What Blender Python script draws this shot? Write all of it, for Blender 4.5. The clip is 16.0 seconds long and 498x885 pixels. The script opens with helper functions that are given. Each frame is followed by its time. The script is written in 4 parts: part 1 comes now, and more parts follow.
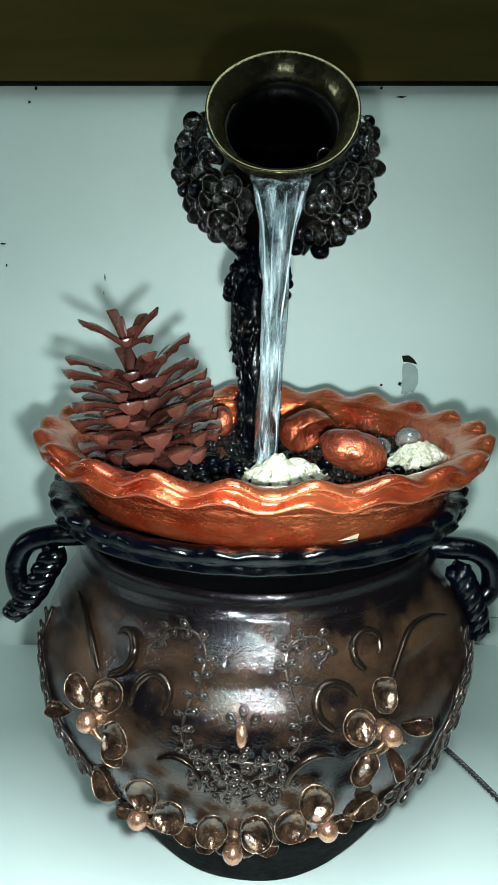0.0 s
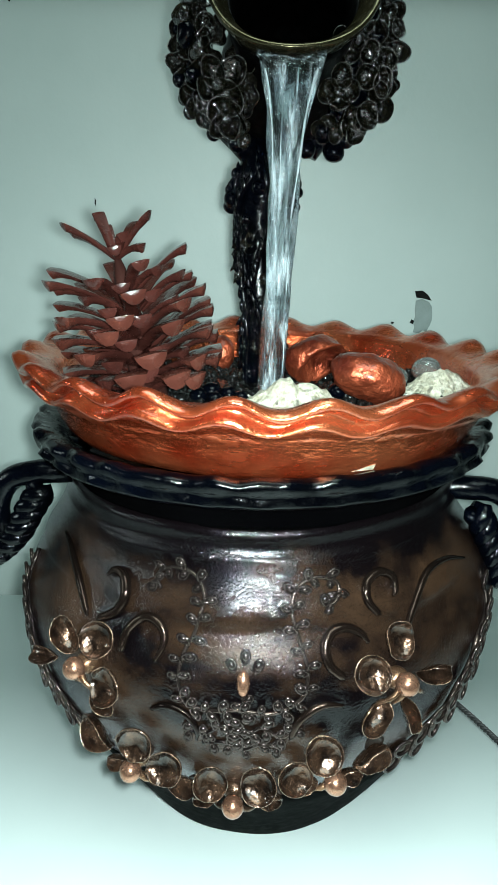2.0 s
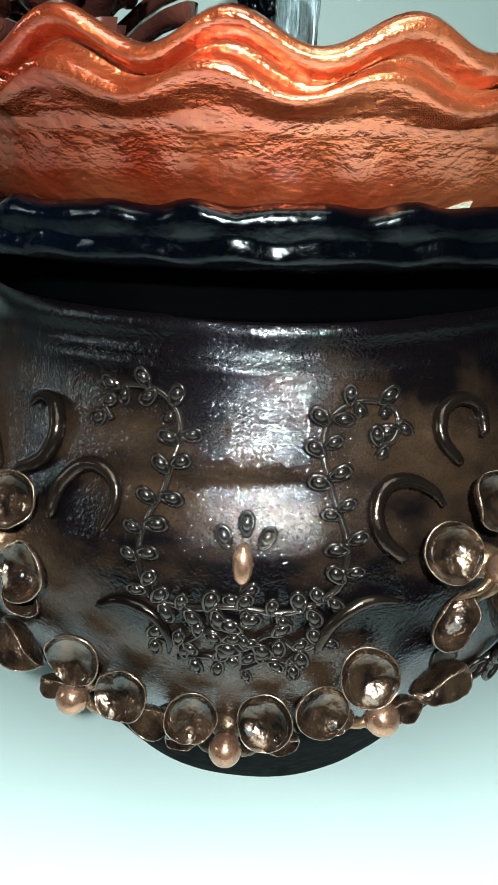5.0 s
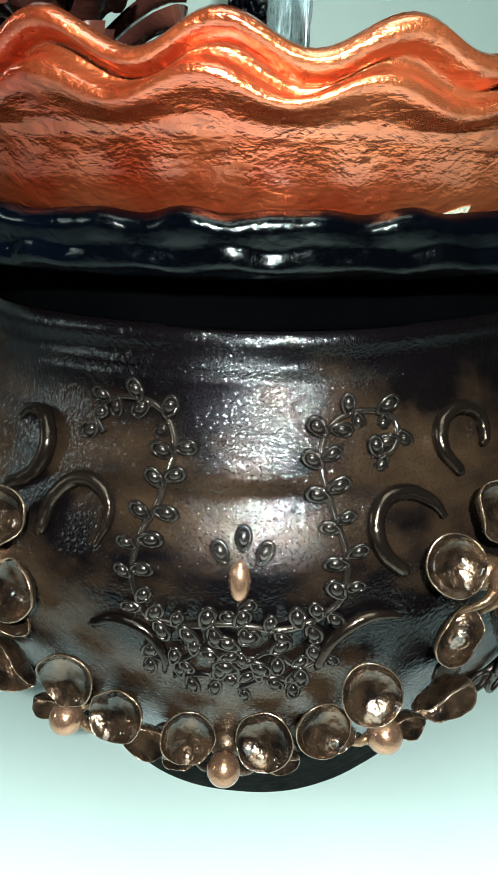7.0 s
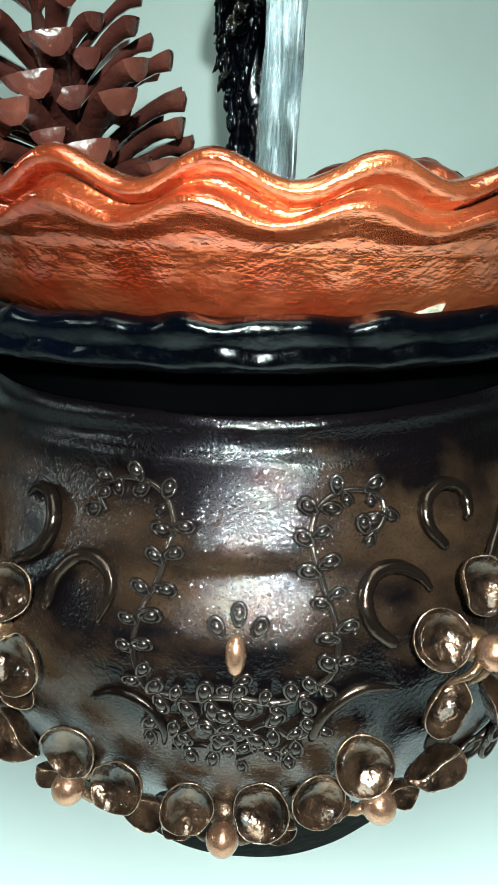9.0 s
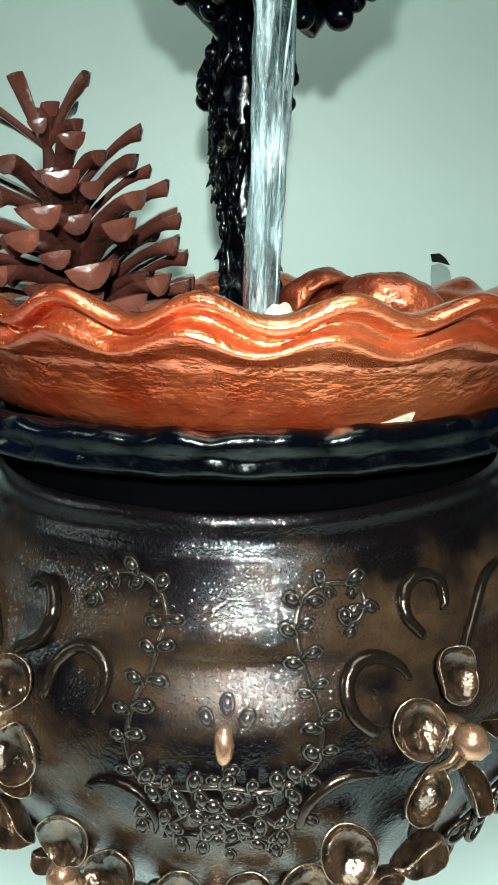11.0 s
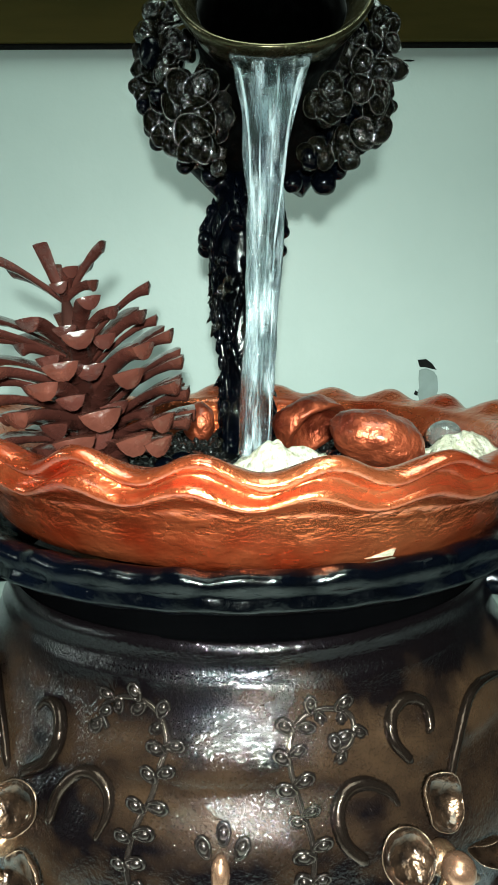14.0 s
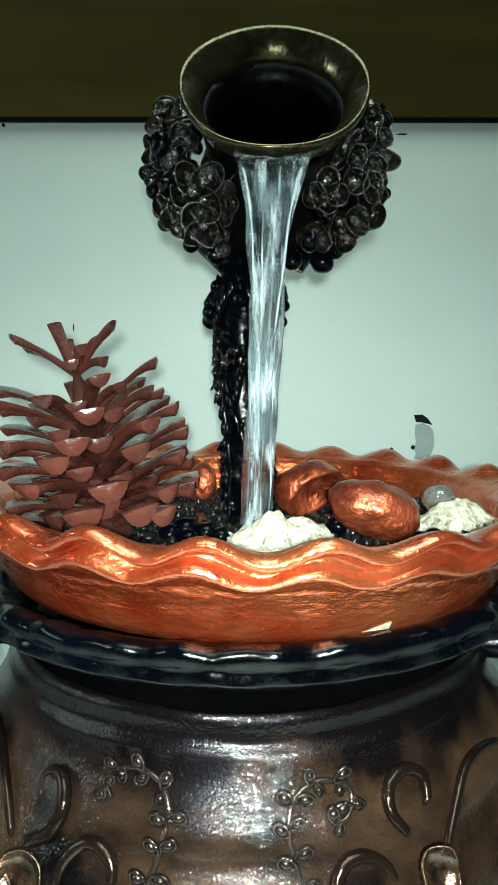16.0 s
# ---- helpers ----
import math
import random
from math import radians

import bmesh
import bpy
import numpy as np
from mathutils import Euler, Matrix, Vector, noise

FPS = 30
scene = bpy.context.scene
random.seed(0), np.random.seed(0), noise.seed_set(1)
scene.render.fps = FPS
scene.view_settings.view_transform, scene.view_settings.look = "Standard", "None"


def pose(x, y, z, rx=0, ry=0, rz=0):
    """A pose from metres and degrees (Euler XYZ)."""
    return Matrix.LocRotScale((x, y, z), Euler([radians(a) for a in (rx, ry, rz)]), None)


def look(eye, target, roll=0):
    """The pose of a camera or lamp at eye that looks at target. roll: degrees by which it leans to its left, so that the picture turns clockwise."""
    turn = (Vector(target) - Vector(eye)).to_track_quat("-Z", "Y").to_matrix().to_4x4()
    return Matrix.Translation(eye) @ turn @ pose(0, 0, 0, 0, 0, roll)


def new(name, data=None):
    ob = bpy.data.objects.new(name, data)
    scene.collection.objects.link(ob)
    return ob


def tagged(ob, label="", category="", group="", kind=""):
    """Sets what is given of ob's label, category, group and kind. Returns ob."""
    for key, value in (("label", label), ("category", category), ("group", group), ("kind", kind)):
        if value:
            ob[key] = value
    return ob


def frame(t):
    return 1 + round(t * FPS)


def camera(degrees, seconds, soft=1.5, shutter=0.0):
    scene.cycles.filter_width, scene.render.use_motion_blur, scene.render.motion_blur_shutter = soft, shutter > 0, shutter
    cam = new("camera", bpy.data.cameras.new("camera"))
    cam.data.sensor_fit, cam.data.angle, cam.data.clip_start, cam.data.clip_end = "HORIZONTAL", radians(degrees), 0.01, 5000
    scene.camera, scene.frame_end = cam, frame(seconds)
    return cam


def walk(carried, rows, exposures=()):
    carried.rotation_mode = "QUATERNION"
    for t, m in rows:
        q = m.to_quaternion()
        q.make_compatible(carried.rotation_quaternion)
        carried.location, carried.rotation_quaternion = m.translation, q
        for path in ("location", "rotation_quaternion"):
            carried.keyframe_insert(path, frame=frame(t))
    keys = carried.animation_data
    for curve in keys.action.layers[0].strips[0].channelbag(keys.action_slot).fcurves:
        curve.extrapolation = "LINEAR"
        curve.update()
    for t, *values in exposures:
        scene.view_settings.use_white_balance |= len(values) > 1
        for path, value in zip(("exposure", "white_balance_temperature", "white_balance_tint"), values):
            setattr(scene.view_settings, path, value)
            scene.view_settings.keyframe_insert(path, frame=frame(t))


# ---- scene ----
cam = camera(44.0, 16.0, soft=1.0)
METRES, EYE, TILT, LEAN, TURN = 0.27, 0.40, -14.0, 0.0, 0.0
ROWS = [
    (0.0, 0.0, 0.0, 0.0, 0.0, 0.0, -0.0),
    (0.5, 0.0018, 0.0036, -0.0105, -0.33, 0.11, 0.13),
    (1.0, 0.0006, 0.0391, -0.0317, -0.22, -0.53, -0.01),
    (1.5, -0.0038, 0.0809, -0.0529, -0.18, -1.99, -0.24),
    (2.0, -0.0087, 0.1278, -0.0759, -0.11, -3.42, -0.35),
    (2.5, -0.0119, 0.1864, -0.0999, -0.43, -4.47, -0.72),
    (3.0, -0.014, 0.2501, -0.1282, -0.45, -5.64, -0.87),
    (3.5, -0.0157, 0.2996, -0.1611, -0.16, -5.36, -0.97),
    (4.0, -0.0096, 0.3717, -0.207, -0.22, -6.0, -0.76),
    (4.5, -0.0147, 0.4671, -0.2678, -0.18, -7.77, -1.07),
    (5.0, -0.0149, 0.5316, -0.3158, -0.38, -9.32, -0.91),
    (7.5, -0.0152, 0.5497, -0.3098, -1.0, -8.54, -0.23),
    (8.0, -0.0139, 0.5365, -0.2926, -1.07, -7.4, -0.06),
    (8.5, -0.0099, 0.5261, -0.2777, -0.95, -6.3, 0.17),
    (9.0, -0.0067, 0.5152, -0.2595, -0.72, -5.38, 0.15),
    (11.5, 0.0122, 0.4506, -0.1845, -0.59, 0.13, 0.52),
    (12.0, 0.0137, 0.4374, -0.1714, -0.51, 1.18, 0.62),
    (12.5, 0.0103, 0.42, -0.154, -0.33, 2.55, 0.44),
    (13.0, 0.0135, 0.4106, -0.1406, -0.44, 3.39, 0.48),
    (13.5, 0.0174, 0.3989, -0.1276, -0.48, 4.39, 0.76),
    (14.0, 0.018, 0.3848, -0.1134, -0.45, 5.47, 0.6),
    (14.5, 0.0196, 0.3698, -0.1009, -0.45, 6.54, 0.6),
    (15.0, 0.0185, 0.3573, -0.0888, -0.51, 7.31, 0.39),
    (15.5, 0.0126, 0.35, -0.0757, -0.47, 7.98, 0.2),
    (16.0, 0.0143, 0.3369, -0.0629, -0.54, 8.73, 0.33),
]
walk(cam, [(t, pose(0, 0, EYE, TILT, LEAN, TURN) @ pose(METRES * x, METRES * y, METRES * z, 90 + pitch, roll, yaw)) for t, x, y, z, yaw, pitch, roll in ROWS],
     ((0.0, 0.0, 6250, 7), (2.5, -0.20, 6200, 5), (5.0, -0.20, 6150, 4), (7.5, -0.10, 6350, 0), (9.0, -0.02, 6300, 2), (12.0, 0.16, 6580, 0), (16.0, 0.17, 6550, 2)))

# ---- light ----
world = bpy.data.worlds.new("room_light")
scene.world = world
world.use_nodes = True
world.node_tree.nodes["Background"].inputs[0].default_value = (0.75, 0.95, 0.9, 1)
world.node_tree.nodes["Background"].inputs[1].default_value = 0.012


def lamp(name, kind, place, target, power, size, colour):
    data = bpy.data.lights.new(name, kind)
    data.energy, data.color = power, colour
    if kind == "AREA":
        data.shape, data.size = "DISK", size
    else:
        data.shadow_soft_size = size
        data.spot_size, data.spot_blend = radians(156), 1.0
    ob = new(name, data)
    ob.matrix_world = look(place, target)
    return ob


lamp("phone_torch", "SPOT", (0.006, 0.040, 0.370), (0.010, 0.400, -0.01), 19.0, 0.008, (0.88, 1.0, 0.97))
lamp("ceiling_lamp", "AREA", (0.10, -0.15, 1.55), (0.05, 0.25, 0.0), 15.0, 0.9, (0.82, 1.0, 0.94))
lamp("window_light", "AREA", (-1.2, 0.05, 0.62), (0.0, 0.3, 0.15), 2.6, 0.17, (0.86, 1.0, 0.97))

# ---- materials ----


class Mat:
    """A node material, with short calls for its nodes."""

    def __init__(self, name, rough=0.5, metal=0.0, colour=(0.5, 0.5, 0.5)):
        self.m = bpy.data.materials.new(name)
        self.m.use_nodes = True
        self.t = self.m.node_tree
        self.b = self.t.nodes["Principled BSDF"]
        self.b.inputs["Roughness"].default_value = rough
        self.b.inputs["Metallic"].default_value = metal
        self.b.inputs["Base Color"].default_value = (*colour, 1)
        self.coords = self.t.nodes.new("ShaderNodeTexCoord").outputs["Object"]

    def noise(self, scale, detail=4, rough=0.55, stretch=(1, 1, 1)):
        mp = self.t.nodes.new("ShaderNodeMapping")
        mp.inputs["Scale"].default_value = stretch
        self.t.links.new(self.coords, mp.inputs[0])
        n = self.t.nodes.new("ShaderNodeTexNoise")
        n.inputs["Scale"].default_value, n.inputs["Detail"].default_value, n.inputs["Roughness"].default_value = scale, detail, rough
        self.t.links.new(mp.outputs[0], n.inputs["Vector"])
        return n.outputs["Fac"]

    def ramp(self, fac, *stops):
        r = self.t.nodes.new("ShaderNodeValToRGB")
        el = r.color_ramp.elements
        while len(el) < len(stops):
            el.new(0.5)
        for e, (at, c) in zip(el, stops):
            e.position = at
            e.color = (*c, 1) if isinstance(c, tuple) else (c, c, c, 1)
        self.t.links.new(fac, r.inputs[0])
        return r.outputs[0]

    def mix(self, fac, a, b, mode="MIX"):
        n = self.t.nodes.new("ShaderNodeMix")
        n.data_type, n.blend_type = "RGBA", mode
        for sock, v in ((n.inputs[0], fac), (n.inputs[6], a), (n.inputs[7], b)):
            if isinstance(v, (int, float)):
                sock.default_value = v
            elif isinstance(v, tuple):
                sock.default_value = (*v, 1)
            else:
                self.t.links.new(v, sock)
        return n.outputs[2]

    def set(self, key, out):
        self.t.links.new(out, self.b.inputs[key])
        return self

    def coat(self, weight, rough, height=None, strength=0.3, depth=0.0005):
        self.b.inputs["Coat Weight"].default_value, self.b.inputs["Coat Roughness"].default_value = weight, rough
        if height is not None:
            n = self.t.nodes.new("ShaderNodeBump")
            n.inputs["Strength"].default_value, n.inputs["Distance"].default_value = strength, depth
            self.t.links.new(height, n.inputs["Height"])
            self.t.links.new(n.outputs[0], self.b.inputs["Coat Normal"])
        return self

    def bump(self, height, strength=0.3, depth=0.001):
        n = self.t.nodes.new("ShaderNodeBump")
        n.inputs["Strength"].default_value, n.inputs["Distance"].default_value = strength, depth
        self.t.links.new(height, n.inputs["Height"])
        self.t.links.new(n.outputs[0], self.b.inputs["Normal"])
        return self


def painted(name, base, dark, rough, metal, grain, spots=0.5, shine=0.5):
    m = Mat(name, rough, metal)
    m.b.inputs["Specular IOR Level"].default_value = shine
    big, fine = m.noise(18), m.noise(grain, 6)
    m.set("Base Color", m.mix(m.ramp(big, (0.35, 0.0), (0.65, 1.0)), dark, base))
    m.set("Roughness", m.ramp(fine, (0.3, max(0.03, rough - 0.12)), (0.7, rough + 0.15)))
    m.bump(fine, spots, 0.0012)
    return m.m


WALL = Mat("wall_paint", 0.55)
WALL.set("Base Color", WALL.ramp(WALL.noise(6, 5), (0.3, (0.385, 0.445, 0.423)), (0.7, (0.438, 0.495, 0.472))))
WALL.bump(WALL.noise(120, 5), 0.12, 0.002)
WALL = WALL.m
TABLE = Mat("white_tabletop", 0.4)
TABLE.set("Base Color", TABLE.ramp(TABLE.noise(9, 4), (0.3, (0.68, 0.77, 0.755)), (0.7, (0.73, 0.81, 0.795))))
TABLE.bump(TABLE.noise(200, 3), 0.05, 0.001)
TABLE = TABLE.m
BOARD = Mat("olive_board", 0.8)
BOARD.b.inputs["Specular IOR Level"].default_value = 0.15
BOARD.set("Base Color", BOARD.ramp(BOARD.noise(10, 5, 0.6, (0.4, 1, 3)), (0.3, (0.042, 0.036, 0.008)), (0.7, (0.085, 0.062, 0.015))))
BOARD.bump(BOARD.noise(60, 4), 0.15, 0.001)
BOARD = BOARD.m
# dark colour for the added room surfaces, so glossy glazes reflect little
DIM = Mat("unseen_dark_room", 0.8, 0, (0.30, 0.33, 0.31))
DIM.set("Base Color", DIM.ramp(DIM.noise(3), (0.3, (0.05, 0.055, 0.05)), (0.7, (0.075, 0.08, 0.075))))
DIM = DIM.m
GREY = painted("bare_plaster", (0.20, 0.24, 0.23), (0.13, 0.16, 0.15), 0.85, 0, 300)
PITCH = painted("black_gap_shade_and_flecks", (0.006, 0.006, 0.005), (0.003, 0.003, 0.003), 0.8, 0, 90, 0.5, 0.1)
POT = Mat("black_bronze_glaze", 0.3)
_n, _f, _c = POT.noise(17, 4, 0.6, (1, 1, 1.6)), POT.noise(1150, 2, 0.7), POT.noise(60, 4, 0.6, (1, 1, 7))
_z = POT.t.nodes.new("ShaderNodeSeparateXYZ")
POT.t.links.new(POT.coords, _z.inputs[0])
# the black coat of the neck ends in a ragged edge on the shoulder
_neck = POT.ramp(POT.mix(0.06, _z.outputs["Z"], POT.noise(35, 4)), (0.250, 1.0), (0.266, 0.0))
_rub = POT.mix(1.0, POT.ramp(_n, (0.40, 0.0), (0.66, 1.0)), _neck, "MULTIPLY")
POT.set("Base Color", POT.mix(_rub, (0.0022, 0.0015, 0.0017), (0.037, 0.0205, 0.0105)))
POT.b.inputs["Metallic"].default_value = 0.25
POT.b.inputs["Specular IOR Level"].default_value = 0.04
POT.b.inputs["Specular Tint"].default_value = (0.92, 0.86, 1.0, 1)
POT.set("Roughness", POT.ramp(_f, (0.35, 0.22), (0.65, 0.42)))
POT.bump(POT.mix(0.3, _f, _c), 0.4, 0.0006)
POT.coat(0.60, 0.05, POT.mix(0.08, POT.noise(700, 2.0, 0.6), _c), 1.0, 0.00050)
POT.b.inputs["Coat Tint"].default_value = (0.92, 0.88, 1.0, 1)
POT = POT.m
NECKM = painted("worn_black_neck", (0.0008, 0.0008, 0.0009), (0.0004, 0.0004, 0.0005), 0.5, 0.0, 300, 0.25, 0.0)
BLACK = painted("black_gloss_glaze", (0.0005, 0.0009, 0.0022), (0.0003, 0.0004, 0.0007), 0.10, 0.0, 190, 0.5, 0.20)
INK = painted("black_inside", (0.0007, 0.0007, 0.0007), (0.0003, 0.0003, 0.0003), 0.4, 0.0, 160, 0.4, 0.10)
SOOT = painted("dull_black_base", (0.0022, 0.0028, 0.0026), (0.0011, 0.0013, 0.0012), 0.75, 0.0, 160, 0.3, 0.02)
COPPER = Mat("copper_paint", 0.33, 0.86)
COPPER.b.inputs["Specular Tint"].default_value = (1.0, 0.72, 0.52, 1)
_b, _g, _v = COPPER.noise(34, 4, 0.6, (1, 1, 2.2)), COPPER.noise(22), COPPER.noise(190, 4, 0.6, (1, 1, 1.3))
COPPER.set("Base Color", COPPER.mix(COPPER.ramp(_g, (0.35, 0.0), (0.65, 1.0)), (0.38, 0.040, 0.012), (0.56, 0.142, 0.055)))
COPPER.set("Roughness", COPPER.ramp(_b, (0.3, 0.16), (0.7, 0.33)))
COPPER.bump(COPPER.mix(0.34, _b, _v), 0.75, 0.0034)
COPPER.coat(1.0, 0.12, COPPER.mix(0.45, _b, _v), 0.7, 0.0012)
COPPER.b.inputs["Coat IOR"].default_value = 1.58
COPPER = COPPER.m
STONEM = Mat("rough_copper_stone", 0.4, 0.8)
_b, _g = STONEM.noise(110, 4, 0.55), STONEM.noise(45)
STONEM.set("Base Color", STONEM.mix(STONEM.ramp(_g, (0.38, 0.0), (0.62, 1.0)), (0.15, 0.022, 0.010), (0.40, 0.085, 0.036)))
STONEM.set("Roughness", STONEM.ramp(_b, (0.3, 0.3), (0.7, 0.55)))
STONEM.bump(_b, 0.9, 0.0040)
STONEM.coat(0.4, 0.2)
STONEM = STONEM.m
BRONZE = painted("bronze_paint", (0.30, 0.165, 0.095), (0.05, 0.030, 0.021), 0.24, 0.85, 260, 0.5)
PETAL = Mat("worn_bronze_petal", 0.25, 0.85)
_w, _g = PETAL.noise(130, 3, 0.55), PETAL.noise(420, 3)
_e = PETAL.t.nodes.new("ShaderNodeNewGeometry").outputs["Pointiness"]
PETAL.set("Base Color", PETAL.mix(PETAL.ramp(_e, (0.55, 0.0), (0.66, 1.0)), PETAL.ramp(_w, (0.36, (0.020, 0.012, 0.009)), (0.66, (0.125, 0.068, 0.042))), (0.46, 0.29, 0.20)))
PETAL.set("Roughness", PETAL.ramp(_g, (0.3, 0.15), (0.7, 0.32)))
PETAL.bump(_w, 0.9, 0.0017)
PETAL.coat(0.7, 0.09)
PETAL = PETAL.m
TENDRIL = painted("dark_brown_gloss", (0.048, 0.031, 0.024), (0.016, 0.011, 0.010), 0.13, 0.9, 240, 0.35)
UMBER = painted("dark_bronze_paint", (0.125, 0.092, 0.078), (0.020, 0.016, 0.017), 0.11, 0.9, 260, 0.25)
LEAFM = painted("dull_bronze_leaf", (0.034, 0.021, 0.014), (0.010, 0.007, 0.006), 0.34, 0.5, 240, 0.6)
PEARL = painted("copper_pearl", (0.38, 0.20, 0.13), (0.30, 0.15, 0.095), 0.22, 0.85, 300, 0.15)
CORE = painted("dark_cone_core", (0.045, 0.014, 0.010), (0.025, 0.008, 0.006), 0.8, 0.0, 120, 0.9, 0.1)
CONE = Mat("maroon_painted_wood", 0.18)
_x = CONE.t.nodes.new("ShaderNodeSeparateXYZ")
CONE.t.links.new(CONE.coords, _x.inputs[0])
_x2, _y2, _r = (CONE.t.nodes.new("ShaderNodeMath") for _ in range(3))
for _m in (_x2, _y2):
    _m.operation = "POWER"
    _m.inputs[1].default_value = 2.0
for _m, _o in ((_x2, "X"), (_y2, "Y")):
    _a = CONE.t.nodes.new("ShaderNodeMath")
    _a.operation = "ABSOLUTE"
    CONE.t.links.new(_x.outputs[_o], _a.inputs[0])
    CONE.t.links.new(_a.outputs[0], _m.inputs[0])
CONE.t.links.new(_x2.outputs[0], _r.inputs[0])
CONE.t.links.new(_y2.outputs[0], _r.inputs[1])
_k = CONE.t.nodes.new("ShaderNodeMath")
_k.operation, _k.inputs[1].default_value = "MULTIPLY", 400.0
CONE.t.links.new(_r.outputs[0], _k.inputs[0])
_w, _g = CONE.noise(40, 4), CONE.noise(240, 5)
# the blunt ends of the scales are paler than their stalks, by distance from the axis
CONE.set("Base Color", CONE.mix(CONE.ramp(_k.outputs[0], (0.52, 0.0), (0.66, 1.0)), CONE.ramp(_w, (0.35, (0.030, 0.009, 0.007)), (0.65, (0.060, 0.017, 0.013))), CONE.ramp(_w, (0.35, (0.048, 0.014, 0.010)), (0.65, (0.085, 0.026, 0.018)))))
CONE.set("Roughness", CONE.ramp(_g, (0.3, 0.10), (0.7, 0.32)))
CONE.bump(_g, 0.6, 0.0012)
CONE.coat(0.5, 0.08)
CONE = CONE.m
JUGM = painted("dark_bronze_lip", (0.095, 0.082, 0.042), (0.032, 0.028, 0.016), 0.22, 0.85, 150, 0.35)
SHELLM = Mat("cream_shell", 0.5)
_r, _q = SHELLM.noise(60, 5, 0.7), SHELLM.noise(330, 5, 0.7)
SHELLM.set("Base Color", SHELLM.mix(SHELLM.ramp(_q, (0.35, 0.0), (0.6, 1.0)), (0.30, 0.27, 0.18), SHELLM.ramp(_r, (0.35, (0.56, 0.53, 0.40)), (0.65, (0.70, 0.69, 0.60)))))
SHELLM.bump(_q, 1.0, 0.004)
SHELLM = SHELLM.m
WATERBED = painted("dark_wet_gravel", (0.006, 0.006, 0.0055), (0.003, 0.003, 0.003), 0.2, 0, 130, 1.0, 0.2)
CORDM = painted("black_rubber", (0.015, 0.015, 0.015), (0.008, 0.008, 0.008), 0.5, 0, 200)
BEADM = Mat("clear_glass_bead", 0.03, 0, (0.75, 0.80, 0.77))
BEADM.b.inputs["Transmission Weight"].default_value = 0.92
BEADM.bump(BEADM.noise(60, 2), 0.1, 0.001)
BEADM = BEADM.m
JUGBLK = Mat("black_glazed_flower", 0.16, 0.2)
_w, _e = JUGBLK.noise(260, 3, 0.6), JUGBLK.t.nodes.new("ShaderNodeNewGeometry").outputs["Pointiness"]
JUGBLK.set("Base Color", JUGBLK.mix(JUGBLK.ramp(_e, (0.58, 0.0), (0.68, 1.0)), JUGBLK.ramp(_w, (0.4, (0.0012, 0.0013, 0.0011)), (0.72, (0.016, 0.014, 0.009))), (0.060, 0.055, 0.040)))
JUGBLK.bump(_w, 0.9, 0.0022)
JUGBLK.coat(1.0, 0.06, _w, 0.7, 0.0022)
JUGBLK = JUGBLK.m
FOAM = Mat("white_water", 0.1, 0, (0.80, 0.88, 0.92))
FOAM.b.inputs["Transmission Weight"].default_value = 0.72
FOAM.b.inputs["IOR"].default_value = 1.33
FOAM = FOAM.m
WATER = Mat("falling_water", 0.06, 0, (0.74, 0.85, 0.90))
_s = WATER.noise(210, 5, 0.65, (1, 1, 0.16))
WATER.b.inputs["IOR"].default_value = 1.33
WATER.set("Transmission Weight", WATER.ramp(_s, (0.47, 1.0), (0.68, 0.50)))
WATER.bump(_s, 1.0, 0.004)
WATER = WATER.m

# ---- builders ----


def part(name, bm, material, parent=None, label="", smooth=True):
    """Link a bmesh as one mesh object."""
    me = bpy.data.meshes.new(name)
    bmesh.ops.recalc_face_normals(bm, faces=bm.faces)
    for f in bm.faces:
        f.smooth = smooth
    bm.to_mesh(me)
    bm.free()
    me.materials.append(material)
    ob = new(name, me)
    ob.parent = parent
    if label:
        ob["label"] = label
    return ob


def thing(name, place, label, category, group="", kind=""):
    """The Empty at a thing's base that carries its parts."""
    ob = new(name)
    ob.empty_display_size = 0.02
    ob.location = place
    return tagged(ob, label, category, group, kind)


def box(x0, x1, y0, y1, z0, z1, bevel=0.0):
    bm = bmesh.new()
    bmesh.ops.create_cube(bm, size=1)
    for v in bm.verts:
        v.co = Vector((x0 if v.co.x < 0 else x1, y0 if v.co.y < 0 else y1, z0 if v.co.z < 0 else z1))
    if bevel:
        bmesh.ops.bevel(bm, geom=bm.edges[:], offset=bevel, segments=2, affect="EDGES")
    return bm


def lathe(profile, seg=96, wave=None, closed=False, caps=True):
    """Turn a profile of (r, z) about the z axis; wave(k, angle) adds to r and z."""
    bm = bmesh.new()
    rings = []
    for k, (r, z) in enumerate(profile):
        ring = []
        for i in range(seg):
            a = 2 * math.pi * i / seg
            dr, dz = wave(k, a) if wave else (0, 0)
            ring.append(bm.verts.new(((r + dr) * math.cos(a), (r + dr) * math.sin(a), z + dz)))
        rings.append(ring)
    pairs = list(zip(rings, rings[1:])) + ([(rings[-1], rings[0])] if closed else [])
    for lo, hi in pairs:
        for i in range(seg):
            j = (i + 1) % seg
            bm.faces.new((lo[i], lo[j], hi[j], hi[i]))
    if caps and not closed:
        for ring in (rings[0], rings[-1]):
            bm.faces.new(ring)
    return bm


def smooth_path(points, steps=6):
    """A Catmull-Rom line through points."""
    pts = [Vector(p) for p in points]
    pts = [2 * pts[0] - pts[1], *pts, 2 * pts[-1] - pts[-2]]
    out = []
    for i in range(1, len(pts) - 2):
        a, b, c, d = pts[i - 1:i + 3]
        for s in range(steps):
            t = s / steps
            out.append(0.5 * (2 * b + (c - a) * t + (2 * a - 5 * b + 4 * c - d) * t * t + (3 * b - a - 3 * c + d) * t ** 3))
    out.append(pts[-2])
    return out


